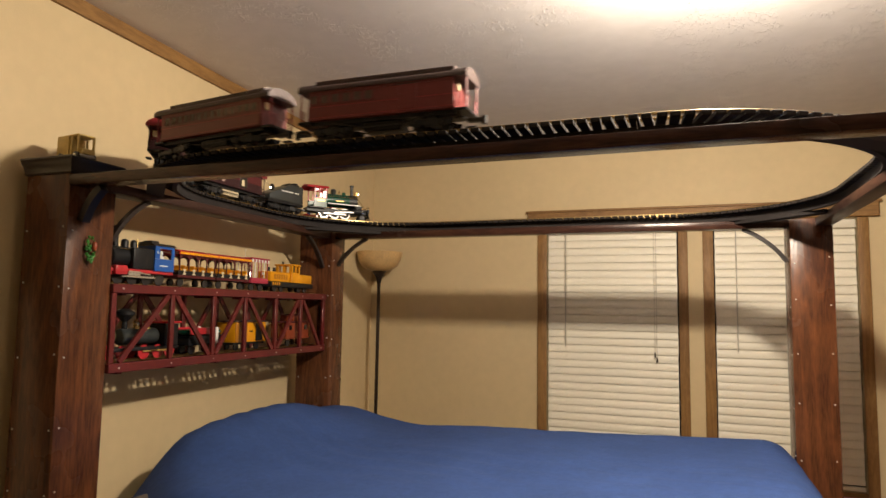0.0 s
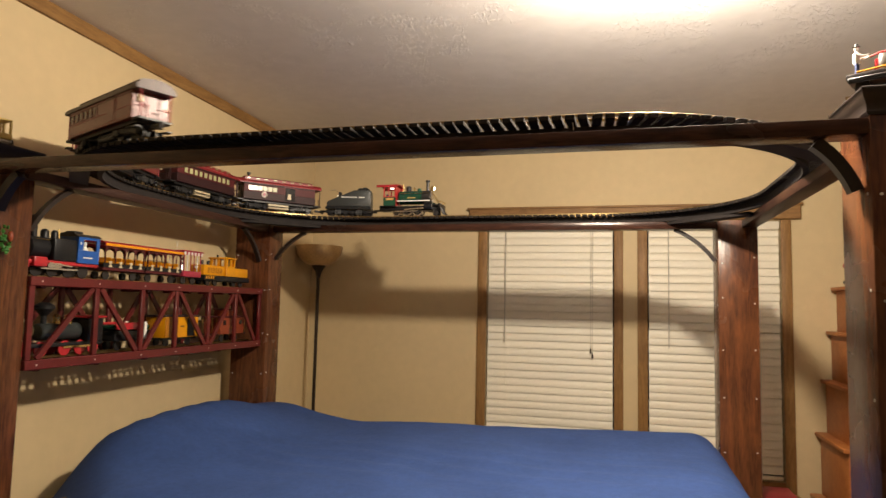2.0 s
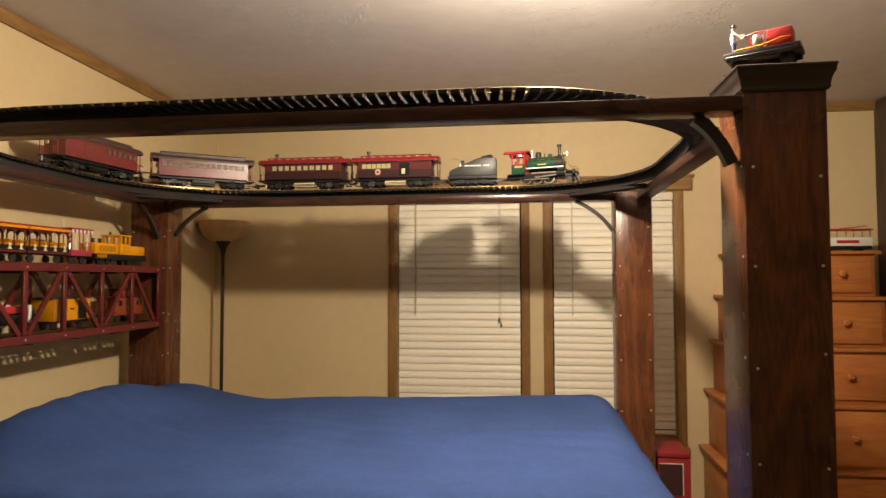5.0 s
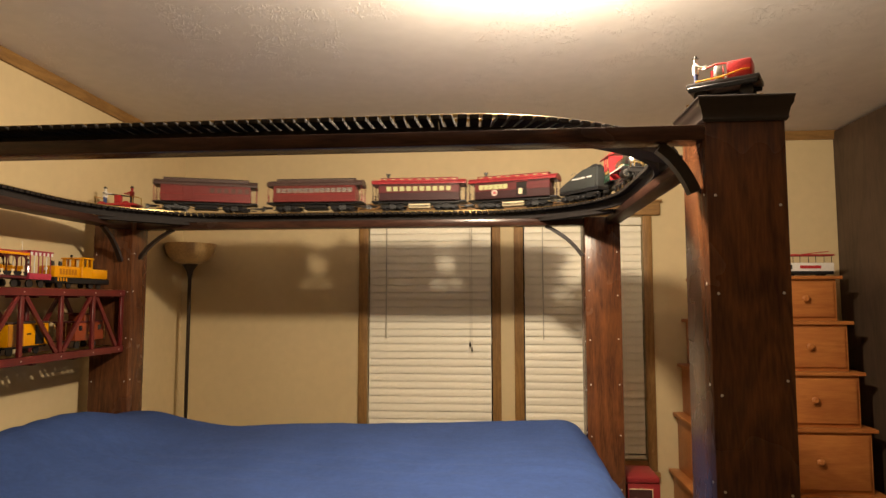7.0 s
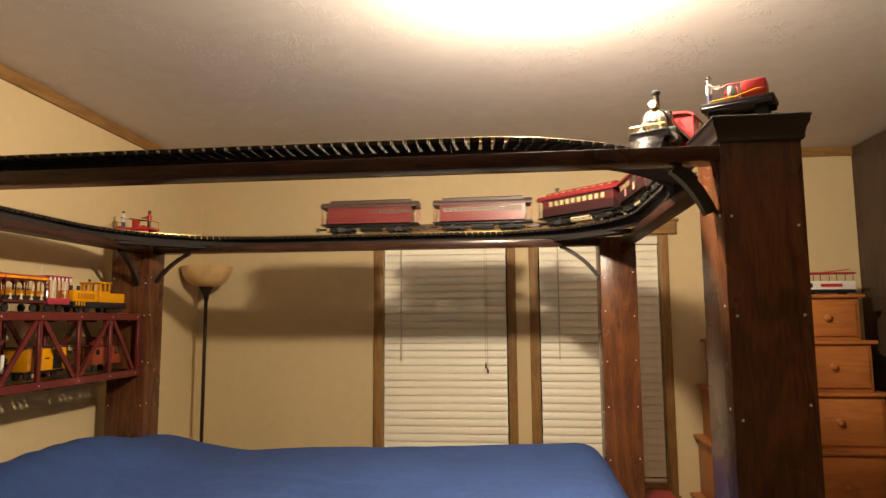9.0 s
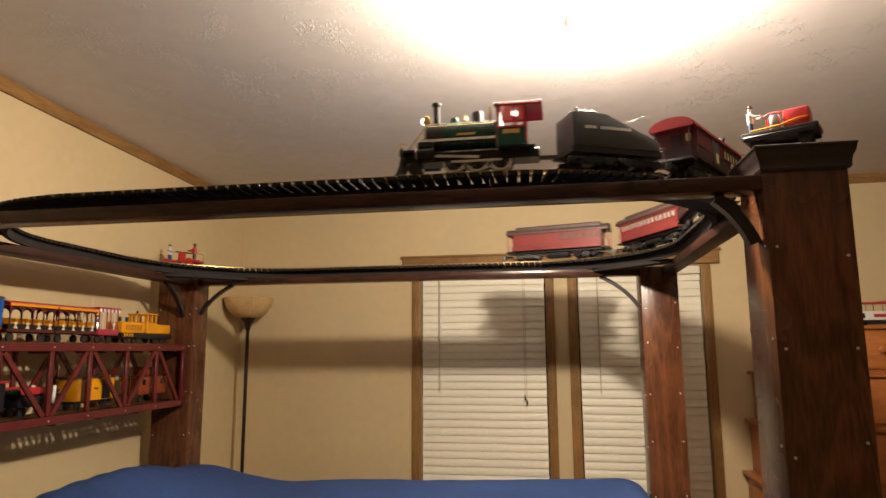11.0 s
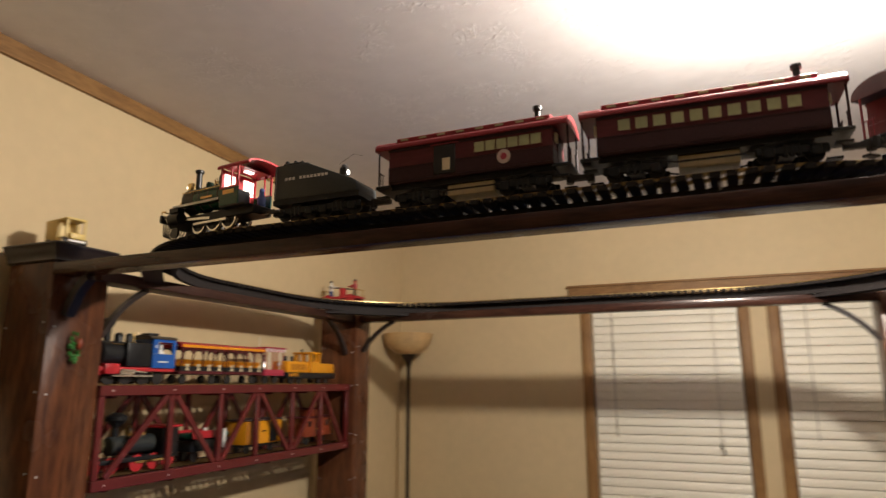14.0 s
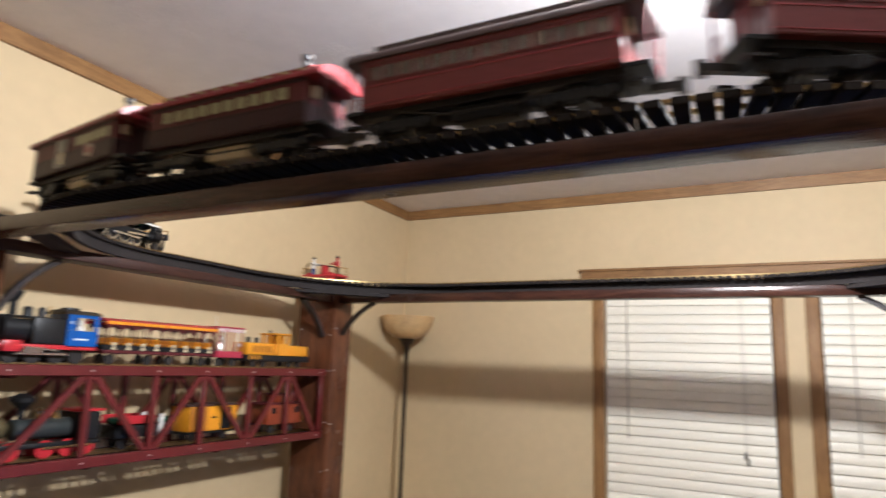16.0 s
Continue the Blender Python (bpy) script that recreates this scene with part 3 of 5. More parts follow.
# ---- bridge shelf ----
def bridge():
    b = thing("truss_bridge_shelf", "oxide-red model truss bridge used as a two-level shelf", "shelf")
    y0, y1 = 1.557, 2.999
    nodes = [1.60, 1.849, 2.09, 2.302, 2.538, 2.759, 2.96]
    for x0, x1 in ((-0.022, 0.0), (-0.182, -0.160)):
        for z0, z1 in ((1.458, 1.490), (1.180, 1.212)):
            ch = part("chord", bm_bev(x0, x1, y0, y1, z0, z1, 0.002, 1), M_BRIDGE, b)
            if x1 == 0.0:
                for y in nodes:
                    screw(ch, (0.0, y, (z0 + z1) / 2), (1, 0, 0))
        for y in [y0 + 0.012] + nodes[1:-1] + [y1 - 0.014]:
            part("upright", bm_bev(x0 + 0.004, x1 - 0.004, y - 0.011, y + 0.011, 1.212, 1.458, 0.002, 1), M_BRIDGE, b)
        for k, (ya, yb) in enumerate(zip([y0 + 0.03] + nodes[1:-1], nodes[1:-1] + [y1 - 0.03])):
            za, zb = (1.214, 1.456) if k % 2 == 0 else (1.456, 1.214)
            d = Vector((0, yb - ya - 0.04, zb - za))
            m = Matrix.Translation((0, (ya + yb) / 2, (za + zb) / 2)) @ Matrix.Rotation(math.atan2(d.z, d.y), 4, "X")
            part("diagonal", bm_box(x0 + 0.006, x1 - 0.006, -d.length / 2, d.length / 2, -0.010, 0.010, m=m), M_BRIDGE, b)
    for z in (1.466, 1.188):
        for xa, xb in ((-0.160, -0.128), (-0.054, -0.022)):
            part("stringer", bm_box(xa, xb, y0, y1, z, z + 0.012), M_BRIDGE, b)
        for k in range(6):
            y = y0 + 0.06 + 0.26 * k
            part("cross_member", bm_box(-0.160, -0.022, y, y + 0.018, z - 0.016, z), M_BRIDGE, b)
    for z in (1.4785, 1.2005):
        tr = thing("shelf_track", "short straight length of brass model track", "model track", "shelf tracks")
        bm = bmesh.new()
        y = y0 + 0.02
        while y < y1 - 0.02:
            box(bm, -0.138, -0.042, y, y + 0.014, z, z + 0.008)
            y += 0.032
        tagged(part("tie_strip", bm, M_TIE, tr), kind="stuff")
        for x in (-0.1125, -0.0675):
            part("rail", bm_box(x - 0.0018, x + 0.0018, y0 + 0.005, y1 - 0.005, z + 0.008, z + 0.016), M_RAIL, tr)


bridge()


# ---- railway loop ----
LX0, LX1, LY0, LY1, RAD = -0.04, 2.433, 1.425, 3.10, 0.65
RAILTOP = 1.889


SEG = [LX1 - LX0 - 2 * RAD, math.pi / 2 * RAD, LY1 - LY0 - 2 * RAD, math.pi / 2 * RAD] * 2
LOOP = sum(SEG)


def on_loop(s):
    """Place and heading (radians) on the centre line; s = 0 where the far straight begins, running towards +x."""
    s %= LOOP
    corners = [(LX0 + RAD, LY1 - RAD), (LX1 - RAD, LY1 - RAD), (LX1 - RAD, LY0 + RAD), (LX0 + RAD, LY0 + RAD)]
    for k in range(8):
        if s <= SEG[k] or k == 7:
            side = k // 2
            h = -math.pi / 2 * side
            n = h + math.pi / 2
            cx, cy = corners[side if k % 2 == 0 else (side + 1) % 4]
            if k % 2 == 0:
                return Vector((cx + RAD * math.cos(n) + s * math.cos(h), cy + RAD * math.sin(n) + s * math.sin(h), 0)), h
            a = s / RAD
            return Vector((cx + RAD * math.cos(n - a), cy + RAD * math.sin(n - a), 0)), h - a
        s -= SEG[k]


def sweep(bm, profile, shift=None, n=240):
    """A closed band along the loop with a cross-section of (sideways, height) pairs."""
    rings = []
    for i in range(n):
        p, h = on_loop(LOOP * i / n)
        nx, ny = -math.sin(h), math.cos(h)
        d = shift(p) if shift else 0.0
        rings.append([bm.verts.new((p.x + nx * (o + d), p.y + ny * (o + d), z)) for o, z in profile])
    m = len(profile)
    for i in range(n):
        a, b = rings[i], rings[(i + 1) % n]
        for k in range(m):
            j = (k + 1) % m
            bm.faces.new((a[k], a[j], b[j], b[k]))


def railway():
    t = thing("railway_track", "oval of brass-railed model track along the bed canopy", "model track")
    bm = bmesh.new()
    z0, z1 = BEAM1 + 0.0005, RAILTOP - 0.0192
    sweep(bm, ((-0.008, z0), (0.008, z0), (0.008, z1), (-0.008, z1)), lambda p: -0.032 + 0.034 * (p.y - LY0) / (LY1 - LY0))
    part("riser", bm, M_BALLAST, t, "dark curved riser strip under the ties")
    for o in (-0.0225, 0.0225):
        bm = bmesh.new()
        half = [(0.0033, -0.0072), (0.0033, -0.0062), (0.0008, -0.0054), (0.0008, -0.0026), (0.0017, -0.0020), (0.0017, -0.0004), (0.0012, 0.0)]
        sweep(bm, [(o + a, RAILTOP + b) for a, b in half] + [(o - a, RAILTOP + b) for a, b in half[::-1]])
        part("rail", bm, M_RAIL, t, smooth=False)
    bm = bmesh.new()
    bevelled(bm, -0.0112, 0.0112, -0.046, 0.046, RAILTOP - 0.0190, RAILTOP - 0.0072, 0.0012, 1)
    for o in (-0.0225, 0.0225):
        for e in (-0.0052, 0.0052):
            box(bm, -0.0035, 0.0035, o + e - 0.0016, o + e + 0.0016, RAILTOP - 0.0074, RAILTOP - 0.0048)
    me = finish(bm, "tie", M_TIE)
    n = round(LOOP / 0.030)
    for i in range(n):
        p, h = on_loop(LOOP * (i + 0.5) / n)
        ob = new("tie", me)
        ob.parent = t
        ob.matrix_basis = Matrix.Translation((p.x, p.y, 0)) @ Matrix.Rotation(h + random.uniform(-0.05, 0.05), 4, "Z")
    # feed wire hanging below the outer rail
    bm = bmesh.new()
    tube(bm, [(1.757, LY0 - 0.026, RAILTOP - 0.006), (1.758, LY0 - 0.030, RAILTOP - 0.016), (1.760, LY0 - 0.030, RAILTOP - 0.040)], 0.0022, 6)
    part("rail_clip", bm, M_STEEL, t, "bright metal clip hanging from the rail")


railway()


# ---- rolling stock: built along +x, rail top at z = 0 ----
def wheel_mesh(r, spoked=False):
    bm = bmesh.new()
    m = Matrix.Rotation(math.pi / 2, 4, "X")
    lathe(bm, ((r * 0.3, -0.005), (r * 0.72, -0.005), (r * 0.78, -0.0035), (r, -0.004), (r, 0.002), (r * 1.12, 0.002), (r * 1.12, 0.004), (r * 0.4, 0.004)), seg=18, m=m)
    return bm


def truck(parent, x, gauge=0.0205):
    """A two-axle bogie under a car."""
    bm = bmesh.new()
    for s in (-1, 1):
        bevelled(bm, -0.062, 0.062, s * 0.036 - 0.004, s * 0.036 + 0.004, 0.012, 0.030, 0.003, 1)
        for ax in (-0.04, 0.04):
            bevelled(bm, ax - 0.011, ax + 0.011, s * 0.038 - 0.006, s * 0.038 + 0.006, 0.006, 0.028, 0.003, 1)
        for k in range(3):
            cyl(bm, (-0.012 + 0.012 * k, s * 0.036, 0.008), (-0.012 + 0.012 * k, s * 0.036, 0.03), 0.005, 8)
    box(bm, -0.014, 0.014, -0.034, 0.034, 0.018, 0.040)
    tr = part("truck", bm, M_BLACK, parent, "black sprung truck")
    tr.matrix_basis = pose(x, 0, 0)
    for ax in (-0.04, 0.04):
        for s in (-1, 1):
            w = part("wheel", wheel_mesh(0.0155), M_IRON, tr)
            w.matrix_basis = pose(ax, s * gauge * 1.08, 0.0155, 0, 0, 0 if s < 0 else 180)
    return tr


def roof_outline(w, z0, zc, clere):
    """Cross-section (y, z) of a coach roof: a low arch, with a raised clerestory if asked."""
    pts = [(w * math.cos(a), z0 + (zc - z0) * math.sin(a)) for a in [math.pi * i / 12 for i in range(13)]]
    if clere:
        pts = [p for p in pts if p[0] > w * 0.58] + [(w * 0.55, zc - 0.003), (w * 0.55, zc + 0.009), (w * 0.36, zc + 0.017), (0, zc + 0.020), (-w * 0.36, zc + 0.017), (-w * 0.55, zc + 0.009), (-w * 0.55, zc - 0.003)] + [p for p in pts if p[0] < -w * 0.58]
    pts += [(-w, z0 - 0.006), (w, z0 - 0.006)]
    return pts


def coach(name, label, length, body_m, low_m, roof_m, windows, door=None, emblem=False, open_ends=True, tall=0.152, line_m=M_GOLD, stove=None, open_door=False, pane_m=M_WINDOW):
    c = thing(name, label, "model train car", "cars of the moving train")
    hl = length / 2
    plat = 0.036 if open_ends else 0.006
    bl = hl - plat
    w = 0.054
    sill, mid, top = 0.046, 0.082, 0.126
    # body with its lower panel band
    bm = bmesh.new()
    if pane_m is M_WINRED:
        # hollow body with real window openings
        for s in (-1, 1):
            y0, y1 = sorted((s * w, s * (w - 0.003)))
            box(bm, -bl, bl, y0, y1, mid, 0.0915)
            box(bm, -bl, bl, y0, y1, 0.1135, top)
            edges = [-bl] + [v for x in windows for v in (x - 0.0112, x + 0.0112)] + [bl]
            for xa, xb in zip(edges[::2], edges[1::2]):
                box(bm, xa, xb, y0, y1, 0.0915, 0.1135)
            box(bm, *sorted((s * bl, s * (bl - 0.003))), -w + 0.003, w - 0.003, mid, top)
    else:
        bevelled(bm, -bl, bl, -w, w, mid, top, 0.002, 1)
    part("body", bm, body_m, c, smooth=False)
    bm = bmesh.new()
    bevelled(bm, -bl - 0.001, bl + 0.001, -w - 0.001, w + 0.001, sill, mid + 0.001, 0.002, 1)
    part("lower_body", bm, low_m, c)
    for s in (-1, 1):
        part("belt_line", bm_box(-bl, bl, s * (w + 0.0012) - 0.0008, s * (w + 0.0012) + 0.0008, mid - 0.001, mid + 0.0012), line_m, c)
        part("sill_line", bm_box(-bl, bl, s * (w + 0.0012) - 0.0008, s * (w + 0.0012) + 0.0008, sill + 0.006, sill + 0.0075), line_m, c)
        for x in windows:
            bm = bmesh.new()
            for xa, xb, za, zb in ((-0.0135, 0.0135, 0.089, 0.0912), (-0.0135, 0.0135, 0.1138, 0.116), (-0.0135, -0.0114, 0.0912, 0.1138), (0.0114, 0.0135, 0.0912, 0.1138)):
                box(bm, x + xa, x + xb, s * w - 0.0018, s * w + 0.0018, za, zb)
            f = part("window_frame", bm, body_m, c, smooth=False)
            p = part("pane", bm_box(x - 0.0112, x + 0.0112, s * (w - 0.0004) - 0.0008, s * (w - 0.0004) + 0.0008, 0.0915, 0.1135), pane_m, f, smooth=False)
            p.visible_shadow = pane_m is not M_WINRED
        if door is not None:
            # An open doorway is a flat plate with the inner shade as its colour.
            part("baggage_door", bm_bev(door - 0.026, door + 0.026, s * w - 0.0025, s * w + 0.0025, 0.054, 0.119, 0.0015, 1), M_WINDARK if open_door else body_m, c, "open baggage doorway, its dark inside a flat plate" if open_door else "")
            part("door_track", bm_box(door - 0.034, door + 0.034, s * (w + 0.002) - 0.001, s * (w + 0.002) + 0.001, 0.119, 0.1215), roof_m, c)
            if open_door:
                # Cream patch paints a bit of light into the dark doorway.
                part("opening_light_patch", bm_box(door - 0.014, door + 0.004, s * (w + 0.0028) - 0.0008, s * (w + 0.0028) + 0.0008, 0.062, 0.088), M_CREAM, c)
        if emblem:
            bm = bmesh.new()
            q = Matrix.Rotation(-s * math.pi / 2, 4, "X")
            lathe(bm, ((0.0150, -0.0006), (0.0150, 0.0006)), seg=18, m=Matrix.Translation((emblem, s * (w + 0.0018), 0.074)) @ q)
            e = part("round_emblem", bm, M_EMBLEM, c, "pale round emblem with a red shield")
            bm = bmesh.new()
            lathe(bm, ((0.0078, -0.0006), (0.0078, 0.0006)), seg=6, m=Matrix.Translation((emblem, s * (w + 0.0028), 0.074)) @ q)
            part("shield", bm, M_PINK, e)
    # clapboard-like letter board
    for s in (-1, 1):
        part("letter_board", bm_box(-bl, bl, s * (w + 0.0010) - 0.0008, s * (w + 0.0010) + 0.0008, 0.1185, 0.1255), low_m, c)
    # roof
    bm = bmesh.new()
    prism(bm, roof_outline(w + 0.006, top + 0.005, tall - 0.006, False), -hl + 0.004, hl - 0.004)
    part("roof", bm, roof_m, c)
    bm = bmesh.new()
    cl = hl - 0.045
    prism(bm, [(0.033, tall - 0.014), (0.033, tall + 0.004), (0.020, tall + 0.010), (0, tall + 0.012), (-0.020, tall + 0.010), (-0.033, tall + 0.004), (-0.033, tall - 0.014)], -cl, cl)
    clere = part("clerestory", bm, roof_m, c)
    k = int(2 * cl / 0.042)
    for i in range(k):
        x = -cl + 0.02 + i * (2 * cl - 0.04) / (k - 1)
        for s in (-1, 1):
            part("clerestory_pane", bm_box(x - 0.009, x + 0.009, s * 0.0335 - 0.001, s * 0.0335 + 0.001, tall - 0.002, tall + 0.002), pane_m, clere)
    for s in (-1, 1):
        bm = bmesh.new()
        prism(bm, [(y, z) for y, z in roof_outline(w + 0.004, top + 0.004, tall + 0.001, False)], s * (hl - 0.045), s * (hl - 0.002))
        part("roof_hood", bm, roof_m, c)
    if stove is not None:
        bm = bmesh.new()
        cyl(bm, (stove, 0.012, tall + 0.004), (stove, 0.012, tall + 0.026), 0.0065, 12)
        cyl(bm, (stove, 0.012, tall + 0.026), (stove, 0.012, tall + 0.034), 0.010, 12)
        part("smoke_jack", bm, M_IRON, c)
    # ends and platforms
    for s in (-1, 1):
        if open_ends:
            part("end_platform", bm_bev(s * (hl - 0.020) - 0.020, s * (hl - 0.020) + 0.020, -w + 0.004, w - 0.004, 0.040, 0.047, 0.001, 1), M_BLACK, c)
            for y in (-0.044, 0.044):
                part("corner_post", bm_cyl((s * (hl - 0.006), y, 0.047), (s * (hl - 0.006), y, top), 0.0022, 6), line_m, c)
            for side in (-1, 1):
                bm = bmesh.new()
                for y in (0.024, 0.034, 0.044):
                    cyl(bm, (s * (hl - 0.005), side * y, 0.047), (s * (hl - 0.005), side * y, 0.080), 0.0012, 5)
                cyl(bm, (s * (hl - 0.005), side * 0.020, 0.080), (s * (hl - 0.005), side * 0.046, 0.080), 0.0016, 5)
                part("end_railing", bm, line_m, c)
            for y in (-0.046, 0.046):
                part("step", bm_box(s * (hl - 0.020) - 0.014, s * (hl - 0.020) + 0.014, y - 0.008, y + 0.008, 0.018, 0.022), M_BLACK, c)
        part("end_door", bm_bev(s * bl - 0.0025, s * bl + 0.0025, -0.015, 0.015, 0.050, 0.116, 0.001, 1), M_WINDARK if not open_ends else low_m, c)
        # Cream block on each end stands for ceiling light falling there.
        part("end_light_patch", bm_bev(s * (bl + 0.004) - 0.003, s * (bl + 0.004) + 0.003, 0.026, 0.040, 0.094, 0.114, 0.001, 1), M_CREAM, c)
        bm = bmesh.new()
        box(bm, s * (hl + 0.010) - 0.024, s * (hl + 0.010) + 0.024, -0.006, 0.006, 0.020, 0.030)
        cyl(bm, (s * (hl + 0.030), 0, 0.014), (s * (hl + 0.030), 0, 0.034), 0.008, 8)
        part("coupler", bm, M_IRON, c)
    part("underframe", bm_box(-bl, bl, -0.040, 0.040, 0.036, 0.046), M_BLACK, c)
    bm = bmesh.new()
    for y in (-0.040, 0.040):
        tube(bm, [(-0.15, y, 0.040), (-0.06, y, 0.022), (0.06, y, 0.022), (0.15, y, 0.040)], 0.002, 6)
    part("truss_rod", bm, M_IRON, c)
    # Cream on the maroon cars' box puts a bright reflection into its colour.
    part("battery_box", bm_bev(-0.055, 0.055, -0.030, 0.030, 0.012, 0.036, 0.002, 1), M_CREAM if pane_m is M_WINDOW else M_BLACK, c)
    off = hl - 0.105
    grow(c, (1, 1, 1.05))
    return c, [truck(c, off), truck(c, -off)], off


def grow(c, k):
    """Scales all meshes built so far under a thing about its base."""
    for o in c.children_recursive:
        o.data.transform(Matrix.Diagonal((*k, 1)))
        p = o.matrix_basis.translation
        o.location = (p.x * k[0], p.y * k[1], p.z * k[2])


def locomotive():
    c = thing("steam_locomotive", "dark green model steam locomotive with red cab roof, moving", "model locomotive", "cars of the moving train")
    # x = 0 mid-length, front at +0.185
    part("frame", bm_bev(-0.16, 0.155, -0.030, 0.030, 0.026, 0.048, 0.003, 1), M_BLACK, c)
    bm = bmesh.new()
    mx = Matrix.Rotation(math.pi / 2, 4, "Y")
    at = Matrix.Translation((0, 0, 0.092))
    lathe(bm, ((0.030, -0.060), (0.0335, -0.058), (0.0335, 0.062), (0.030, 0.064)), seg=24, m=at @ mx)
    part("boiler", bm, M_GREEN, c, "dark green boiler")
    for x in (-0.03, 0.005, 0.04):
        bm = bmesh.new()
        lathe(bm, ((0.0342, x - 0.0015), (0.0342, x + 0.0015)), seg=24, m=at @ mx)
        part("boiler_band", bm, M_IRON, c)
    bm = bmesh.new()
    lathe(bm, ((0.0345, 0.062), (0.0345, 0.104), (0.031, 0.107)), seg=24, m=at @ mx)
    sm = part("smokebox", bm, M_IRON, c)
    bm = bmesh.new()
    lathe(bm, ((0.030, 0.107), (0.027, 0.1105), (0.008, 0.114), (0.0, 0.116)), seg=24, m=at @ mx)
    part("smokebox_door", bm, M_STEEL, sm, "silver smokebox door")
    bm = bmesh.new()
    cyl(bm, (0.084, 0, 0.120), (0.084, 0, 0.172), 0.0078, 14)
    lathe(bm, ((0.0085, 0), (0.0115, 0.003), (0.0115, 0.008), (0.009, 0.010)), (0.084, 0, 0.168), 14)
    part("smokestack", bm, M_IRON, c)
    for x, r, h in ((-0.015, 0.014, 0.030), (0.040, 0.010, 0.018)):
        bm = bmesh.new()
        lathe(bm, ((r * 1.15, 0), (r, 0.005), (r, h * 0.7), (r * 0.8, h * 0.92), (r * 0.3, h)), (x, 0, 0.121), 16)
        part("dome", bm, M_GREEN if x > 0 else M_IRON, c)
    bm = bmesh.new()
    tube(bm, [(0.015, 0, 0.125), (0.015, 0.006, 0.138), (0.015, 0, 0.145), (0.015, -0.006, 0.138), (0.015, 0, 0.126)], 0.0016, 6)
    lathe(bm, ((0.006, 0), (0.004, 0.004), (0.003, 0.008)), (0.015, 0, 0.130), 10)
    part("bell", bm, M_BRASS, c)
    bm = bmesh.new()
    cyl(bm, (-0.045, 0, 0.118), (-0.045, 0, 0.160), 0.003, 8)
    part("whistle", bm, M_BRASS, c)
    bm = bmesh.new()
    bevelled(bm, 0.100, 0.118, -0.010, 0.010, 0.124, 0.146, 0.003, 1)
    hb = part("headlamp", bm, M_BRASS, c)
    bm = bmesh.new()
    lathe(bm, ((0.0085, 0.118), (0.0085, 0.1195), (0.004, 0.1205)), seg=14, m=Matrix.Translation((0, 0, 0.135)) @ mx)
    part("lens", bm, M_HEAD, hb, "glowing headlamp lens")
    # running boards, pilot deck, cylinders
    for s in (-1, 1):
        part("running_board", bm_box(-0.06, 0.112, s * 0.042 - 0.010, s * 0.042 + 0.010, 0.068, 0.0715), M_GREEN, c)
        part("board_edge", bm_box(-0.06, 0.112, s * 0.0525 - 0.0007, s * 0.0525 + 0.0007, 0.067, 0.0725), M_WHITE, c)
        bm = bm_cyl((0.082, s * 0.046, 0.040), (0.122, s * 0.046, 0.040), 0.015, 16)
        part("cylinder", bm, M_BLACK, c)
        part("cylinder_end", bm_cyl((0.122, s * 0.046, 0.040), (0.1245, s * 0.046, 0.040), 0.0145, 16), M_STEEL, c)
        part("valve_chest", bm_bev(0.084, 0.120, s * 0.046 - 0.011, s * 0.046 + 0.011, 0.053, 0.067, 0.002, 1), M_BLACK, c)
        for k, x in enumerate((-0.07, -0.015, 0.04)):
            w = part("driving_wheel", driver_mesh(), M_IRON, c)
            w.matrix_basis = pose(x, s * 0.0225, 0.0255, 0, 0, 0 if s < 0 else 180)
            part("tyre", tyre_mesh(), M_STEEL, w)
        part("side_rod", bm_bev(-0.075, 0.045, s * 0.0365 - 0.002, s * 0.0365 + 0.002, 0.018, 0.025, 0.001, 1), M_STEEL, c, "bright steel side rod")
        part("main_rod", bm_box(-0.02, 0.09, s * 0.042 - 0.0018, s * 0.042 + 0.0018, 0.027, 0.033, m=Matrix.Rotation(radians(-4), 4, "Y")), M_STEEL, c)
        w = part("pilot_wheel", wheel_mesh(0.013), M_IRON, c)
        w.matrix_basis = pose(0.135, s * 0.0222, 0.013, 0, 0, 0 if s < 0 else 180)
        bm = bmesh.new()
        tube(bm, [(0.105, s * 0.012, 0.122), (0.150, s * 0.026, 0.056)], 0.0018, 6)
        part("brace_rod", bm, M_BRASS, c)
        part("handrail", bm_cyl((-0.055, s * 0.036, 0.108), (0.10, s * 0.036, 0.108), 0.0013, 6), M_BRASS, c)
        part("name_bar", bm_box(-0.012, 0.030, s * 0.0337 - 0.0006, s * 0.0337 + 0.0006, 0.085, 0.090), M_GOLD, c)
    part("pilot_deck", bm_bev(0.112, 0.164, -0.046, 0.046, 0.046, 0.053, 0.001, 1), M_BLACK, c)
    bm = bmesh.new()
    for k in range(11):
        y = -0.040 + 0.008 * k
        tube(bm, [(0.160, y, 0.046), (0.186 - 0.35 * abs(y), y * 0.75, 0.006)], 0.0019, 5)
    tube(bm, [(0.170, -0.031, 0.007), (0.186, 0, 0.007), (0.170, 0.031, 0.007)], 0.002, 5)
    part("pilot", bm, M_IRON, c, "black slatted cowcatcher")
    part("buffer_beam", bm_bev(0.154, 0.164, -0.052, 0.052, 0.036, 0.056, 0.002, 1), M_IRON, c)
    bm = bmesh.new()
    tube(bm, [(0.150, -0.044, 0.066), (0.166, -0.044, 0.068), (0.168, 0, 0.068), (0.166, 0.044, 0.068), (0.150, 0.044, 0.066)], 0.0016, 6)
    for y in (-0.044, 0, 0.044):
        cyl(bm, (0.164, y, 0.052), (0.166, y, 0.068), 0.0014, 5)
    part("front_railing", bm, M_BRASS, c)
    # cab
    x0, x1 = -0.150, -0.066
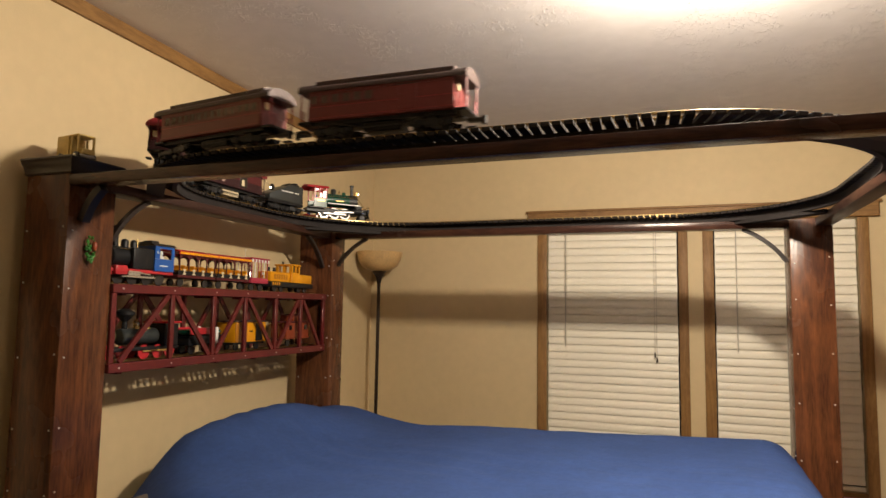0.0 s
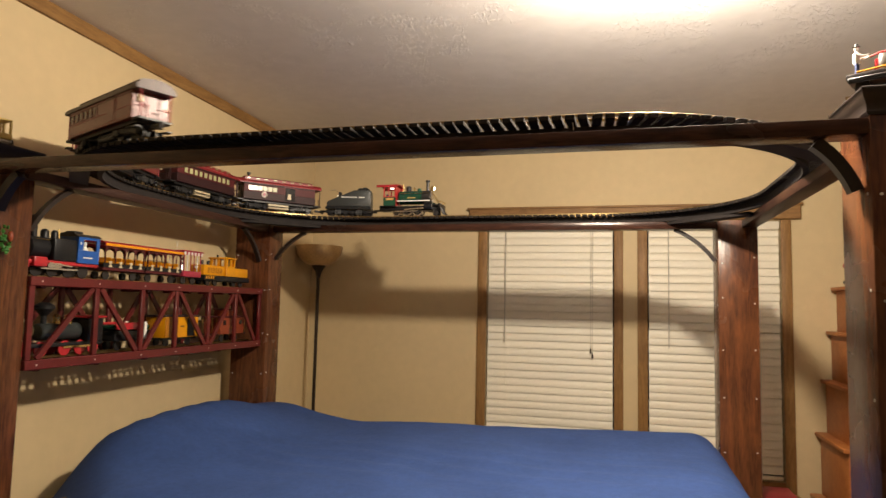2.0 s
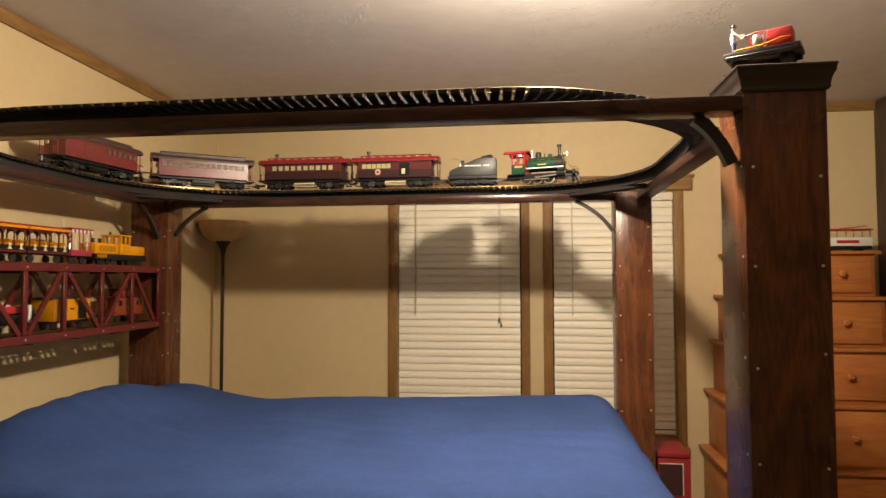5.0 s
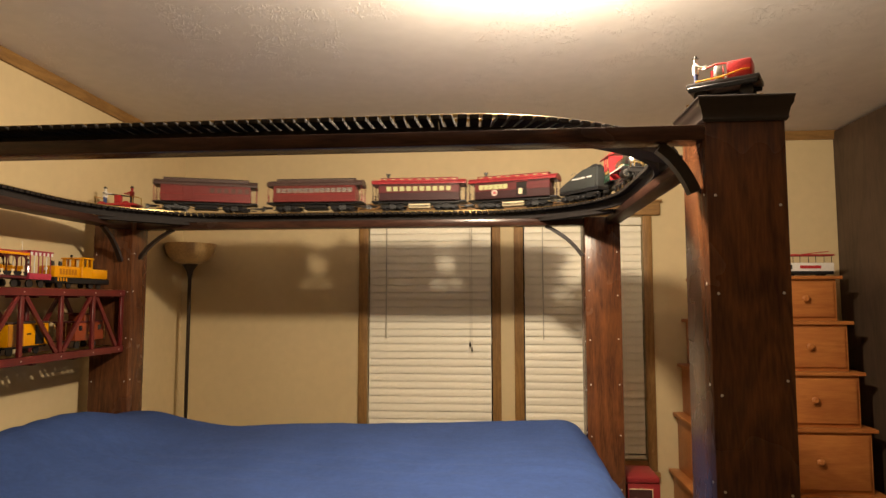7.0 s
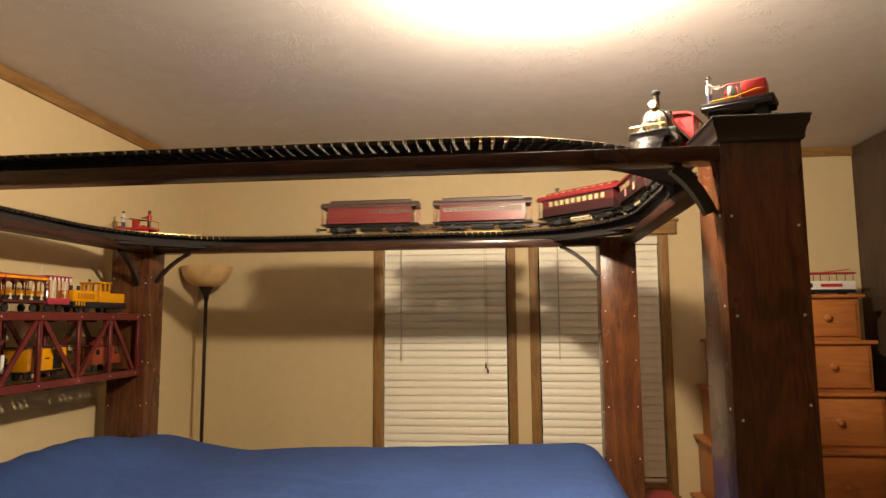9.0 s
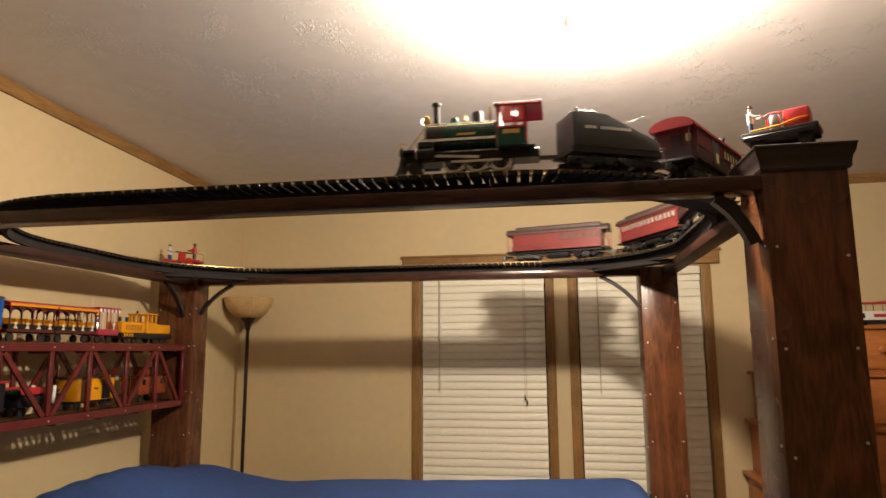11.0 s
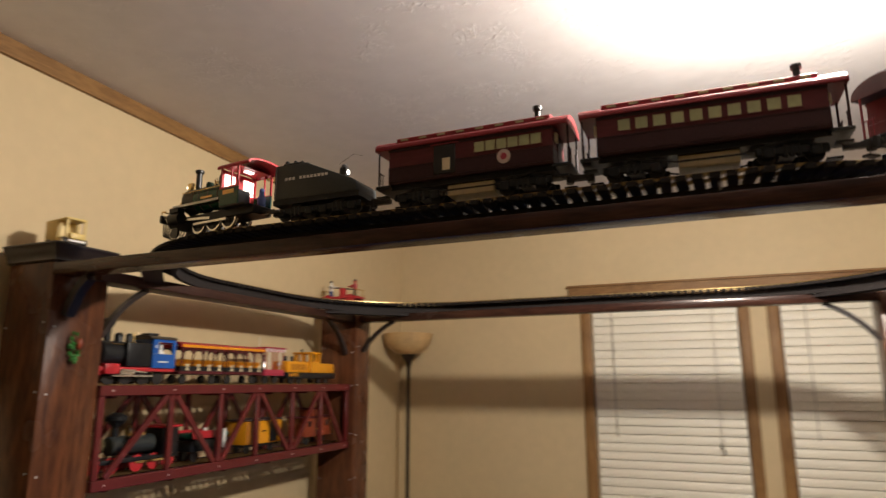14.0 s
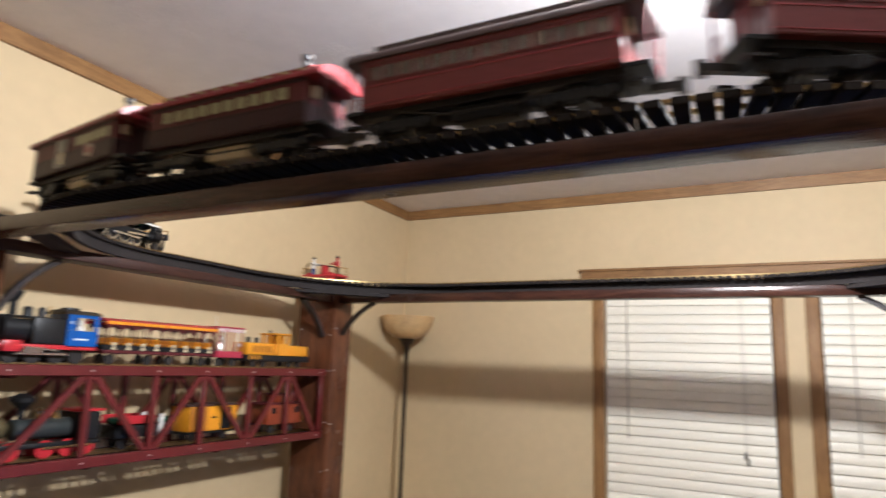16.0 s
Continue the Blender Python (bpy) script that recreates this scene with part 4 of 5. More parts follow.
    for s in (-1, 1):
        part("cab_side", bm_box(x0 + 0.020, x1, s * 0.053 - 0.0015, s * 0.053 + 0.0015, 0.048, 0.090), M_GREEN, c)
        for xa, xb in ((x0 + 0.020, x0 + 0.026), (x1 - 0.006, x1), (x0 + 0.044, x0 + 0.048)):
            part("cab_pillar", bm_box(xa, xb, s * 0.053 - 0.0015, s * 0.053 + 0.0015, 0.090, 0.144), M_RED, c)
        part("window_rail", bm_box(x0 + 0.020, x1, s * 0.054 - 0.0015, s * 0.054 + 0.0015, 0.089, 0.093), M_RED, c)
        part("cab_plate", bm_box(x0 + 0.034, x1 - 0.012, s * 0.0548 - 0.0005, s * 0.0548 + 0.0005, 0.075, 0.085), M_GOLD, c)
    part("cab_front", bm_box(x1 - 0.003, x1, -0.0515, 0.0515, 0.048, 0.140), M_RED, c)
    part("backhead", bm_bev(x1 - 0.020, x1 - 0.004, -0.026, 0.026, 0.050, 0.100, 0.004, 1), M_BLACK, c)
    # Panes glow by themselves, standing in for light through the cab windows.
    for y0, y1 in ((-0.046, -0.014), (0.014, 0.046)):
        part("cab_window", bm_bev(x1 - 0.0065, x1 - 0.0035, y0, y1, 0.092, 0.130, 0.001, 1), M_CABLIT, c, "cab window pane, glowing in place of light through it")
    part("cab_ceiling", bm_box(x0 + 0.024, x1 - 0.004, -0.048, 0.048, 0.1425, 0.1445), M_RED, c)
    # Unseen glowing plate under the roof, added to brighten the cab interior.
    part("cab_fill_glow", bm_bev(x0 + 0.040, x1 - 0.030, -0.012, 0.012, 0.1385, 0.1424, 0.001, 1), M_CABLIT, c, "small glowing plate, added to brighten the cab inside")
    part("cab_floor", bm_box(x0, x1, -0.052, 0.052, 0.044, 0.048), M_BLACK, c)
    bm = bmesh.new()
    pts = [(0.060 * math.cos(a), 0.142 + 0.017 * math.sin(a)) for a in [math.pi * i / 12 for i in range(13)]]
    inner = [(0.056 * math.cos(a), 0.139 + 0.015 * math.sin(a)) for a in [math.pi * i / 12 for i in range(13)]]
    prism(bm, pts + inner[::-1], x0 - 0.018, x1 + 0.008)
    part("cab_roof", bm, M_RED, c, "bright red arched cab roof")
    bm = bmesh.new()
    lathe(bm, ((0.010, 0), (0.011, 0.020), (0.006, 0.030), (0.0065, 0.034), (0.006, 0.044), (0.0, 0.048)), (x0 + 0.034, -0.034, 0.060), 10)
    part("driver_figurine", bm, M_DENIM, c, "small painted driver figurine")
    bm = bmesh.new()
    box(bm, -0.20, -0.155, -0.006, 0.006, 0.026, 0.034)
    part("drawbar", bm, M_IRON, c)
    grow(c, (1.06, 1.06, 1.08))
    return c, [], 0.075


def driver_mesh():
    bm = bmesh.new()
    m = Matrix.Rotation(math.pi / 2, 4, "X")
    lathe(bm, ((0.004, -0.007), (0.007, -0.006), (0.007, 0.003), (0.004, 0.004)), seg=10, m=m)
    for k in range(10):
        a = 2 * math.pi * k / 10
        box(bm, 0.005, 0.0225, -0.002, 0.002, -0.0015, 0.0015, m=Matrix.Rotation(a, 4, "Y"))
    bevelled(bm, -0.012, 0.012, -0.003, 0.003, -0.020, -0.012, 0.001, 1)
    return bm


def tyre_mesh():
    bm = bmesh.new()
    rings = []
    for r, y in ((0.0215, -0.004), (0.0255, -0.004), (0.0255, 0.002), (0.0275, 0.002), (0.0275, 0.004), (0.0215, 0.004)):
        rings.append([bm.verts.new((r * math.cos(2 * math.pi * i / 24), y, r * math.sin(2 * math.pi * i / 24))) for i in range(24)])
    rings.append(rings[0])
    for a, b in zip(rings, rings[1:]):
        for i in range(24):
            j = (i + 1) % 24
            bm.faces.new((a[i], a[j], b[j], b[i]))
    return bm


def tender():
    c = thing("slope_back_tender", "dark grey slope-backed model tender with a rear lamp, moving", "model tender", "cars of the moving train")
    hl = 0.122
    bm = bmesh.new()
    prism(bm, [(hl - 0.002, 0.046), (hl - 0.002, 0.128), (0.030, 0.128), (-hl + 0.016, 0.074), (-hl + 0.006, 0.066), (-hl + 0.006, 0.046)], -0.047, 0.047, "y")
    bmesh.ops.bevel(bm, geom=bm.edges[:], offset=0.004, segments=2, affect="EDGES", profile=0.5)
    part("tank", bm, M_DGREY, c)
    part("coal_bunker", bm_bev(0.045, 0.105, -0.036, 0.036, 0.127, 0.136, 0.003, 1), M_BLACK, c)
    bm = bmesh.new()
    for k in range(60):
        bmesh.ops.create_icosphere(bm, subdivisions=1, radius=random.uniform(0.004, 0.008), matrix=Matrix.Translation((random.uniform(0.05, 0.10), random.uniform(-0.030, 0.030), random.uniform(0.134, 0.139))))
    tagged(part("coal_load", bm, M_BLACK, c, smooth=False), kind="stuff")
    part("frame", bm_box(-hl, hl, -0.045, 0.045, 0.034, 0.046), M_BLACK, c)
    bm = bmesh.new()
    bevelled(bm, -0.062, -0.042, -0.008, 0.008, 0.094, 0.118, 0.002, 1)
    lathe(bm, ((0.009, 0.0), (0.006, 0.006)), (-0.052, 0, 0.118), 10)
    lm = part("rear_lamp", bm, M_IRON, c)
    part("lens", bm_cyl((-0.0622, 0, 0.106), (-0.0635, 0, 0.106), 0.0048, 12), M_HEAD, lm, "glowing rear lamp lens")
    for s in (-1, 1):
        for k in range(12):
            if k == 8:
                continue
            part("letter_bar", bm_box(-0.036 + 0.0105 * k, -0.029 + 0.0105 * k, s * 0.0475 - 0.0006, s * 0.0475 + 0.0006, 0.089, 0.0955), M_WHITE, c)
        part("grab_rail", bm_cyl((hl - 0.010, s * 0.050, 0.050), (hl - 0.010, s * 0.050, 0.120), 0.0013, 5), M_IRON, c)
        part("step", bm_box(hl - 0.024, hl - 0.004, s * 0.046 - 0.006, s * 0.046 + 0.006, 0.016, 0.020), M_IRON, c)
    bm = bmesh.new()
    tube(bm, [(-0.05, 0.02, 0.120), (-0.09, 0.02, 0.140), (-0.115, 0.02, 0.132)], 0.0009, 5)
    part("rear_wire", bm, M_STEEL, c)
    for s in (-1, 1):
        bm = bmesh.new()
        box(bm, s * (hl + 0.012) - 0.018, s * (hl + 0.012) + 0.018, -0.006, 0.006, 0.020, 0.030)
        part("coupler", bm, M_IRON, c)
    off = 0.060
    grow(c, (1.0, 1.05, 1.08))
    return c, [truck(c, off), truck(c, -off)], off


def spaced(a, b, n):
    return [a + (b - a) * i / (n - 1) for i in range(n)]


TRAIN = []
TRAIN.append((locomotive(), 0.180))
TRAIN.append((tender(), 0.528))
TRAIN.append((coach("combine_car", "maroon model combine car with red roof and open baggage doorway, its dark inside a flat plate", 0.452, M_MAROON, M_DMAROON, M_ROOFRED, spaced(-0.155, -0.03, 6), door=0.052, emblem=-0.085, stove=-0.150, open_door=True, line_m=M_DMAROON), 0.922))
TRAIN.append((coach("passenger_coach", "maroon model passenger coach with red roof and emblem", 0.480, M_MAROON, M_DMAROON, M_ROOFRED, spaced(-0.15, 0.15, 10), emblem=0.0, stove=-0.165, line_m=M_DMAROON), 1.405))
TRAIN.append((coach("passenger_coach", "brick-red model passenger coach with dark roof", 0.498, M_COACH, M_COACH, M_ROOFD, spaced(-0.185, 0.185, 14), tall=0.156, pane_m=M_WINRED, line_m=M_CRIMSON), 1.940))
TRAIN.append((coach("combine_car", "brick-red model combine car with dark roof at the train's end", 0.505, M_COACH, M_COACH, M_ROOFD, spaced(0.03, 0.20, 6), door=-0.085, tall=0.156, pane_m=M_WINBROWN, line_m=M_CRIMSON), 2.515))
START, SPEED = -0.375, 0.3855
DRIFT = [(0, -0.010), (1, -0.024), (2, -0.024), (3.5, -0.014), (5, -0.020), (7.5, -0.038), (9, -0.020), (11.5, -0.026), (12, -0.020), (13, -0.009), (14, 0.012), (14.5, 0.006), (15.5, -0.012), (16, -0.016)]


def run(t):
    """Distance gone by the engine's front at a time."""
    for (ta, a), (tb, b) in zip(DRIFT, DRIFT[1:]):
        if t <= tb:
            return START + SPEED * t + a + (b - a) * max(t - ta, 0) / (tb - ta)
    return START + SPEED * t + DRIFT[-1][1]


def motions():
    for (c, trucks, off), back in TRAIN:
        rows, swing = [], [[] for _ in trucks]
        for i in range(81):
            t = 0.2 * i
            s = run(t) - back
            (pa, ha), (pb, hb) = on_loop(s + off), on_loop(s - off)
            d = pa - pb
            yaw = math.atan2(d.y, d.x)
            p = (pa + pb) / 2
            rows.append((t, pose(p.x, p.y, RAILTOP, 0, 0, math.degrees(yaw))))
            for k, (h, o) in enumerate(((ha, off), (hb, -off))[:len(trucks)]):
                turn = (h - yaw + math.pi) % (2 * math.pi) - math.pi
                swing[k].append((t, pose(o, 0, 0, 0, 0, math.degrees(turn))))
        walk(c, rows)
        for tr, r in zip(trucks, swing):
            walk(tr, r)


# ---- floor lamp in the corner ----
def floor_lamp(x, y):
    t = thing("floor_lamp", "unlit torchiere floor lamp with amber glass bowl", "floor lamp", at=pose(x, y, 0))
    bm = bmesh.new()
    lathe(bm, ((0.14, 0), (0.14, 0.012), (0.10, 0.024), (0.03, 0.034), (0.014, 0.05)))
    part("base", bm, M_BRONZE, t)
    part("pole", bm_cyl((0, 0, 0.04), (0, 0, 1.60), 0.0115, 14), M_BRONZE, t)
    bm = bmesh.new()
    lathe(bm, ((0.012, 1.585), (0.016, 1.60), (0.022, 1.63), (0.045, 1.665), (0.052, 1.674)))
    part("collar", bm, M_BRONZE, t)
    bm = bmesh.new()
    prof = ((0.048, 1.672), (0.085, 1.683), (0.122, 1.708), (0.147, 1.745), (0.158, 1.790), (0.160, 1.805))
    lathe(bm, prof + tuple((r - 0.005, z + 0.001) for r, z in prof[::-1]), seg=40)
    part("shade", bm, M_ALAB, t, "amber alabaster glass bowl")


floor_lamp(-0.115, 3.90)


# ---- shelf rolling stock: along +y, on the shelf track ----
def wheels(c, xs, r, m=M_IRON, half=0.024):
    for x in xs:
        for s in (-1, 1):
            w = part("wheel", wheel_mesh(r), m, c)
            w.matrix_basis = pose(x, s * half, r, 0, 0, 0 if s < 0 else 180)


def at_shelf(y, level, flip=False):
    return pose(-0.090, y, (1.4945, 1.2165)[level], 0, 0, -90 if flip else 90)


def blue_engine(m):
    # +x is the rear here; chimney at -x
    c = thing("blue_cab_locomotive", "toy steam locomotive with blue cab and red frame on the shelf", "model locomotive", at=m)
    part("frame", bm_bev(-0.150, 0.150, -0.050, 0.050, 0.040, 0.054, 0.003), M_RED, c)
    bm = bmesh.new()
    mx = Matrix.Rotation(math.pi / 2, 4, "Y")
    lathe(bm, ((0.034, -0.130), (0.039, -0.126), (0.039, 0.04), (0.036, 0.042)), seg=24, m=Matrix.Translation((0, 0, 0.098)) @ mx)
    part("boiler", bm, M_BLACK, c)
    for s in (-1, 1):
        part("side_tank", bm_bev(-0.055, 0.045, s * 0.042 - 0.012, s * 0.042 + 0.012, 0.0545, 0.134, 0.006), M_BLACK, c)
        part("cylinder", bm_cyl((-0.135, s * 0.048, 0.042), (-0.090, s * 0.048, 0.042), 0.015, 14), M_IRON, c)
        part("side_rod", bm_bev(-0.10, 0.06, s * 0.046 - 0.002, s * 0.046 + 0.002, 0.022, 0.030, 0.001, 1), M_STEEL, c)
        part("crosshead", bm_box(-0.075, -0.02, s * 0.050 - 0.003, s * 0.050 + 0.003, 0.030, 0.046), M_STEEL, c)
    for s in (-1, 1):
        part("cylinder_casing", bm_bev(-0.140, -0.086, s * 0.050 - 0.013, s * 0.050 + 0.013, 0.030, 0.064, 0.005), M_RED, c, "red cylinder casing")
        part("valve_gear", bm_box(-0.080, 0.020, s * 0.0560 - 0.0015, s * 0.0560 + 0.0015, 0.036, 0.041, m=Matrix.Rotation(radians(5), 4, "Y")), M_STEEL, c)
        part("boiler_pipe", bm_cyl((-0.105, s * 0.030, 0.126), (0.044, s * 0.030, 0.126), 0.0022, 6), M_BRASS, c)
    bm = bmesh.new()
    cyl(bm, (-0.094, 0, 0.13), (-0.094, 0, 0.180), 0.011, 14)
    lathe(bm, ((0.011, 0), (0.020, 0.018), (0.024, 0.030), (0.019, 0.034)), (-0.094, 0, 0.176), 16)
    part("chimney", bm, M_BLACK, c, "flared black chimney")
    for x, r in ((-0.050, 0.014), (-0.008, 0.012)):
        bm = bmesh.new()
        lathe(bm, ((r, 0), (r, 0.030), (r * 0.7, 0.036), (0.002, 0.039)), (x, 0, 0.128), 14)
        part("dome", bm, M_BLACK, c)
    part("whistle", bm_cyl((0.02, 0.01, 0.13), (0.02, 0.01, 0.172), 0.003, 8), M_BRASS, c)
    for s in (-1, 1):
        part("cab_side", bm_bev(0.045, 0.145, s * 0.054 - 0.002, s * 0.054 + 0.002, 0.052, 0.100, 0.001, 1), M_BLUE, c, "blue cab side")
        for xa, xb in ((0.045, 0.068), (0.130, 0.145)):
            part("cab_pillar", bm_box(xa, xb, s * 0.054 - 0.002, s * 0.054 + 0.002, 0.1005, 0.150), M_BLUE, c)
        part("cab_mark", bm_box(0.070, 0.112, s * 0.0566 - 0.0005, s * 0.0566 + 0.0005, 0.071, 0.076), M_WHITE, c)
        part("number_bar", bm_box(0.054, 0.060, s * 0.0566 - 0.0005, s * 0.0566 + 0.0005, 0.120, 0.130), M_WHITE, c)
        part("cab_lintel", bm_box(0.0685, 0.1295, s * 0.054 - 0.002, s * 0.054 + 0.002, 0.140, 0.150), M_BLUE, c)
    part("cab_front", bm_box(0.045, 0.049, -0.0515, 0.0515, 0.052, 0.150), M_BLUE, c)
    part("cab_back", bm_box(0.141, 0.145, -0.0515, 0.0515, 0.052, 0.100), M_BLUE, c)
    bm = bmesh.new()
    prism(bm, [(0.060, 0.150), (0.045, 0.160), (0, 0.165), (-0.045, 0.160), (-0.060, 0.150)], 0.036, 0.152)
    part("cab_roof", bm, M_IRON, c)
    bm = bmesh.new()
    lathe(bm, ((0.011, 0), (0.012, 0.026), (0.006, 0.034), (0.008, 0.042), (0.006, 0.052), (0, 0.054)), (0.100, -0.030, 0.082), 10)
    part("driver_figurine", bm, M_WHITE, c)
    part("roof_box", bm_bev(0.058, 0.098, -0.022, 0.022, 0.160, 0.172, 0.003), M_IRON, c)
    wheels(c, (-0.10, -0.035, 0.035, 0.10), 0.022, M_IRON)
    part("front_beam", bm_bev(-0.165, -0.150, -0.055, 0.055, 0.026, 0.056, 0.003), M_RED, c)


def excursion_car(m, hl=0.113):
    c = thing("open_excursion_car", "open toy excursion car with yellow seats and striped roof", "model train car", "open excursion cars", at=m)
    part("frame", bm_bev(-hl, hl, -0.050, 0.050, 0.034, 0.046, 0.002, 1), M_MAROON, c)
    for s in (-1, 1):
        part("side_panel", bm_box(-hl, hl, s * 0.050 - 0.002, s * 0.050 + 0.002, 0.046, 0.062), M_BLACK, c)
        for k in range(5):
            x = -hl + 0.008 + k * (2 * hl - 0.016) / 4
            part("roof_post", bm_box(x - 0.0018, x + 0.0018, s * 0.050 - 0.002, s * 0.050 + 0.002, 0.062, 0.128), M_MAROON, c)
        for k in range(4):
            xa = -hl + 0.008 + k * (2 * hl - 0.016) / 4
            xb = xa + (2 * hl - 0.016) / 4
            bm = bmesh.new()
            arc = [(xa + (xb - xa) * (0.5 - 0.44 * math.cos(a)), 0.106 + 0.018 * math.sin(a)) for a in [math.pi * i / 8 for i in range(9)]]
            prism(bm, [(xa + 0.002, 0.128)] + [(xa + 0.002, 0.104)] + arc + [(xb - 0.002, 0.104), (xb - 0.002, 0.128)], s * 0.050 - 0.0015, s * 0.050 + 0.0015, "y")
            part("arch_valance", bm, M_MAROON, c)
        part("roof_edge", bm_box(-hl - 0.004, hl + 0.004, s * 0.056 - 0.002, s * 0.056 + 0.002, 0.128, 0.140), M_RED, c)
        part("roof_line", bm_box(-hl, hl, s * 0.0586 - 0.0005, s * 0.0586 + 0.0005, 0.1295, 0.1385), M_YELLOW, c)
    for k in range(4):
        x = -hl + 0.034 + k * (2 * hl - 0.062) / 3
        bm = bmesh.new()
        bevelled(bm, x - 0.012, x + 0.012, -0.046, 0.046, 0.062, 0.070, 0.002, 1)
        bevelled(bm, x + 0.008, x + 0.013, -0.046, 0.046, 0.070, 0.086, 0.002, 1)
        st = part("seat", bm, M_YELLOW, c)
        for s in (-1, 1):
            bm = bmesh.new()
            prism(bm, [(x - 0.010, 0.047), (x + 0.010, 0.047), (x + 0.003, 0.058), (x + 0.010, 0.070), (x - 0.010, 0.070), (x - 0.003, 0.058)], s * 0.0525 - 0.0006, s * 0.0525 + 0.0006, "y")
            part("stripe", bm, M_CREAM, st)
    bm = bmesh.new()
    prism(bm, [(0.056, 0.1405), (0.04, 0.148), (0, 0.151), (-0.04, 0.148), (-0.056, 0.1405)], -hl - 0.004, hl + 0.004)
    part("roof", bm, M_RED, c)
    wheels(c, (-hl + 0.04, hl - 0.04), 0.0155)


def show_wagon(m):
    c = thing("caged_show_wagon", "pink-red toy show wagon with barred open sides", "model train car", at=m)
    part("frame", bm_bev(-0.066, 0.066, -0.052, 0.052, 0.032, 0.058, 0.003), M_PINK, c)
    for s in (-1, 1):
        for k in range(6):
            x = -0.060 + 0.024 * k
            part("bar", bm_cyl((x, s * 0.048, 0.058), (x, s * 0.048, 0.132), 0.0022, 6), M_PINK if k in (0, 2, 3, 5) else M_WHITE, c)
        for k in range(11):
            x = -0.066 + 0.012 * k
            part("valance_stripe", bm_box(x, x + 0.0118, s * 0.053 - 0.0015, s * 0.053 + 0.0015, 0.132, 0.146), M_PINK if k % 2 else M_WHITE, c)
    part("roof", bm_bev(-0.070, 0.070, -0.056, 0.056, 0.146, 0.153, 0.002), M_PINK, c)
    bm = bmesh.new()
    lathe(bm, ((0.013, 0), (0.014, 0.03), (0.007, 0.04), (0.010, 0.05), (0.006, 0.062), (0, 0.064)), (0, 0.01, 0.058), 10)
    part("figurine", bm, M_STEEL, c)
    part("flag_pole", bm_cyl((-0.01, 0.03, 0.153), (-0.01, 0.03, 0.198), 0.0013, 5), M_WHITE, c)
    part("flag", bm_box(-0.020, -0.010, 0.0293, 0.0307, 0.182, 0.197), M_CREAM, c)
    wheels(c, (-0.035, 0.035), 0.0155)


def yellow_diesel(m):
    c = thing("yellow_diesel_engine", "yellow toy diesel engine with a central cab", "model locomotive", at=m)
    part("frame", bm_bev(-0.195, 0.195, -0.046, 0.046, 0.022, 0.048, 0.003), M_BLACK, c)
    part("long_hood", bm_bev(-0.190, -0.020, -0.040, 0.040, 0.048, 0.098, 0.005), M_YELLOW, c)
    part("short_hood", bm_bev(0.055, 0.190, -0.040, 0.040, 0.048, 0.094, 0.005), M_YELLOW, c)
    bm = bmesh.new()
    bevelled(bm, -0.020, 0.055, -0.050, 0.050, 0.048, 0.100, 0.002, 1)
    for xa, xb in ((-0.020, -0.010), (0.012, 0.022), (0.045, 0.055)):
        for s in (-1, 1):
            box(bm, xa, xb, s * 0.048 - 0.002, s * 0.048 + 0.002, 0.100, 0.136)
    for y in (-0.040, 0, 0.040):
        box(bm, 0.051, 0.055, y - 0.007, y + 0.007, 0.100, 0.136)
        box(bm, -0.020, -0.016, y - 0.007, y + 0.007, 0.100, 0.136)
    part("cab", bm, M_YELLOW, c, "yellow cab with open windows", smooth=False)
    part("cab_roof", bm_bev(-0.026, 0.061, -0.055, 0.055, 0.136, 0.144, 0.003), M_YELLOW, c)
    for x in (-0.14, -0.09):
        part("exhaust", bm_cyl((x, 0.01, 0.098), (x, 0.01, 0.122), 0.008, 10), M_IRON, c)
    part("horn", bm_cyl((0.0, 0.02, 0.144), (0.0, 0.02, 0.158), 0.005, 8), M_IRON, c)
    for s in (-1, 1):
        for k in range(4):
            part("hazard_stripe", bm_box(-0.18 + 0.018 * k, -0.172 + 0.018 * k, s * 0.0465 - 0.0006, s * 0.0465 + 0.0006, 0.030, 0.046), M_YELLOW, c)
        for k in range(6):
            part("louvre", bm_box(-0.16 + 0.02 * k, -0.146 + 0.02 * k, s * 0.0405 - 0.0008, s * 0.0405 + 0.0008, 0.060, 0.086), M_AMBER, c)
    for x in (-0.193, 0.193):
        part("headlamp", bm_cyl((x, 0, 0.085), (x + math.copysign(0.004, x), 0, 0.085), 0.008, 10), M_WHITE, c)
    wheels(c, (-0.14, -0.08, 0.08, 0.14), 0.0155)


blue_engine(at_shelf(1.728, 0))
excursion_car(at_shelf(2.015, 0))
excursion_car(at_shelf(2.249, 0))
show_wagon(at_shelf(2.440, 0))
yellow_diesel(at_shelf(2.732, 0))


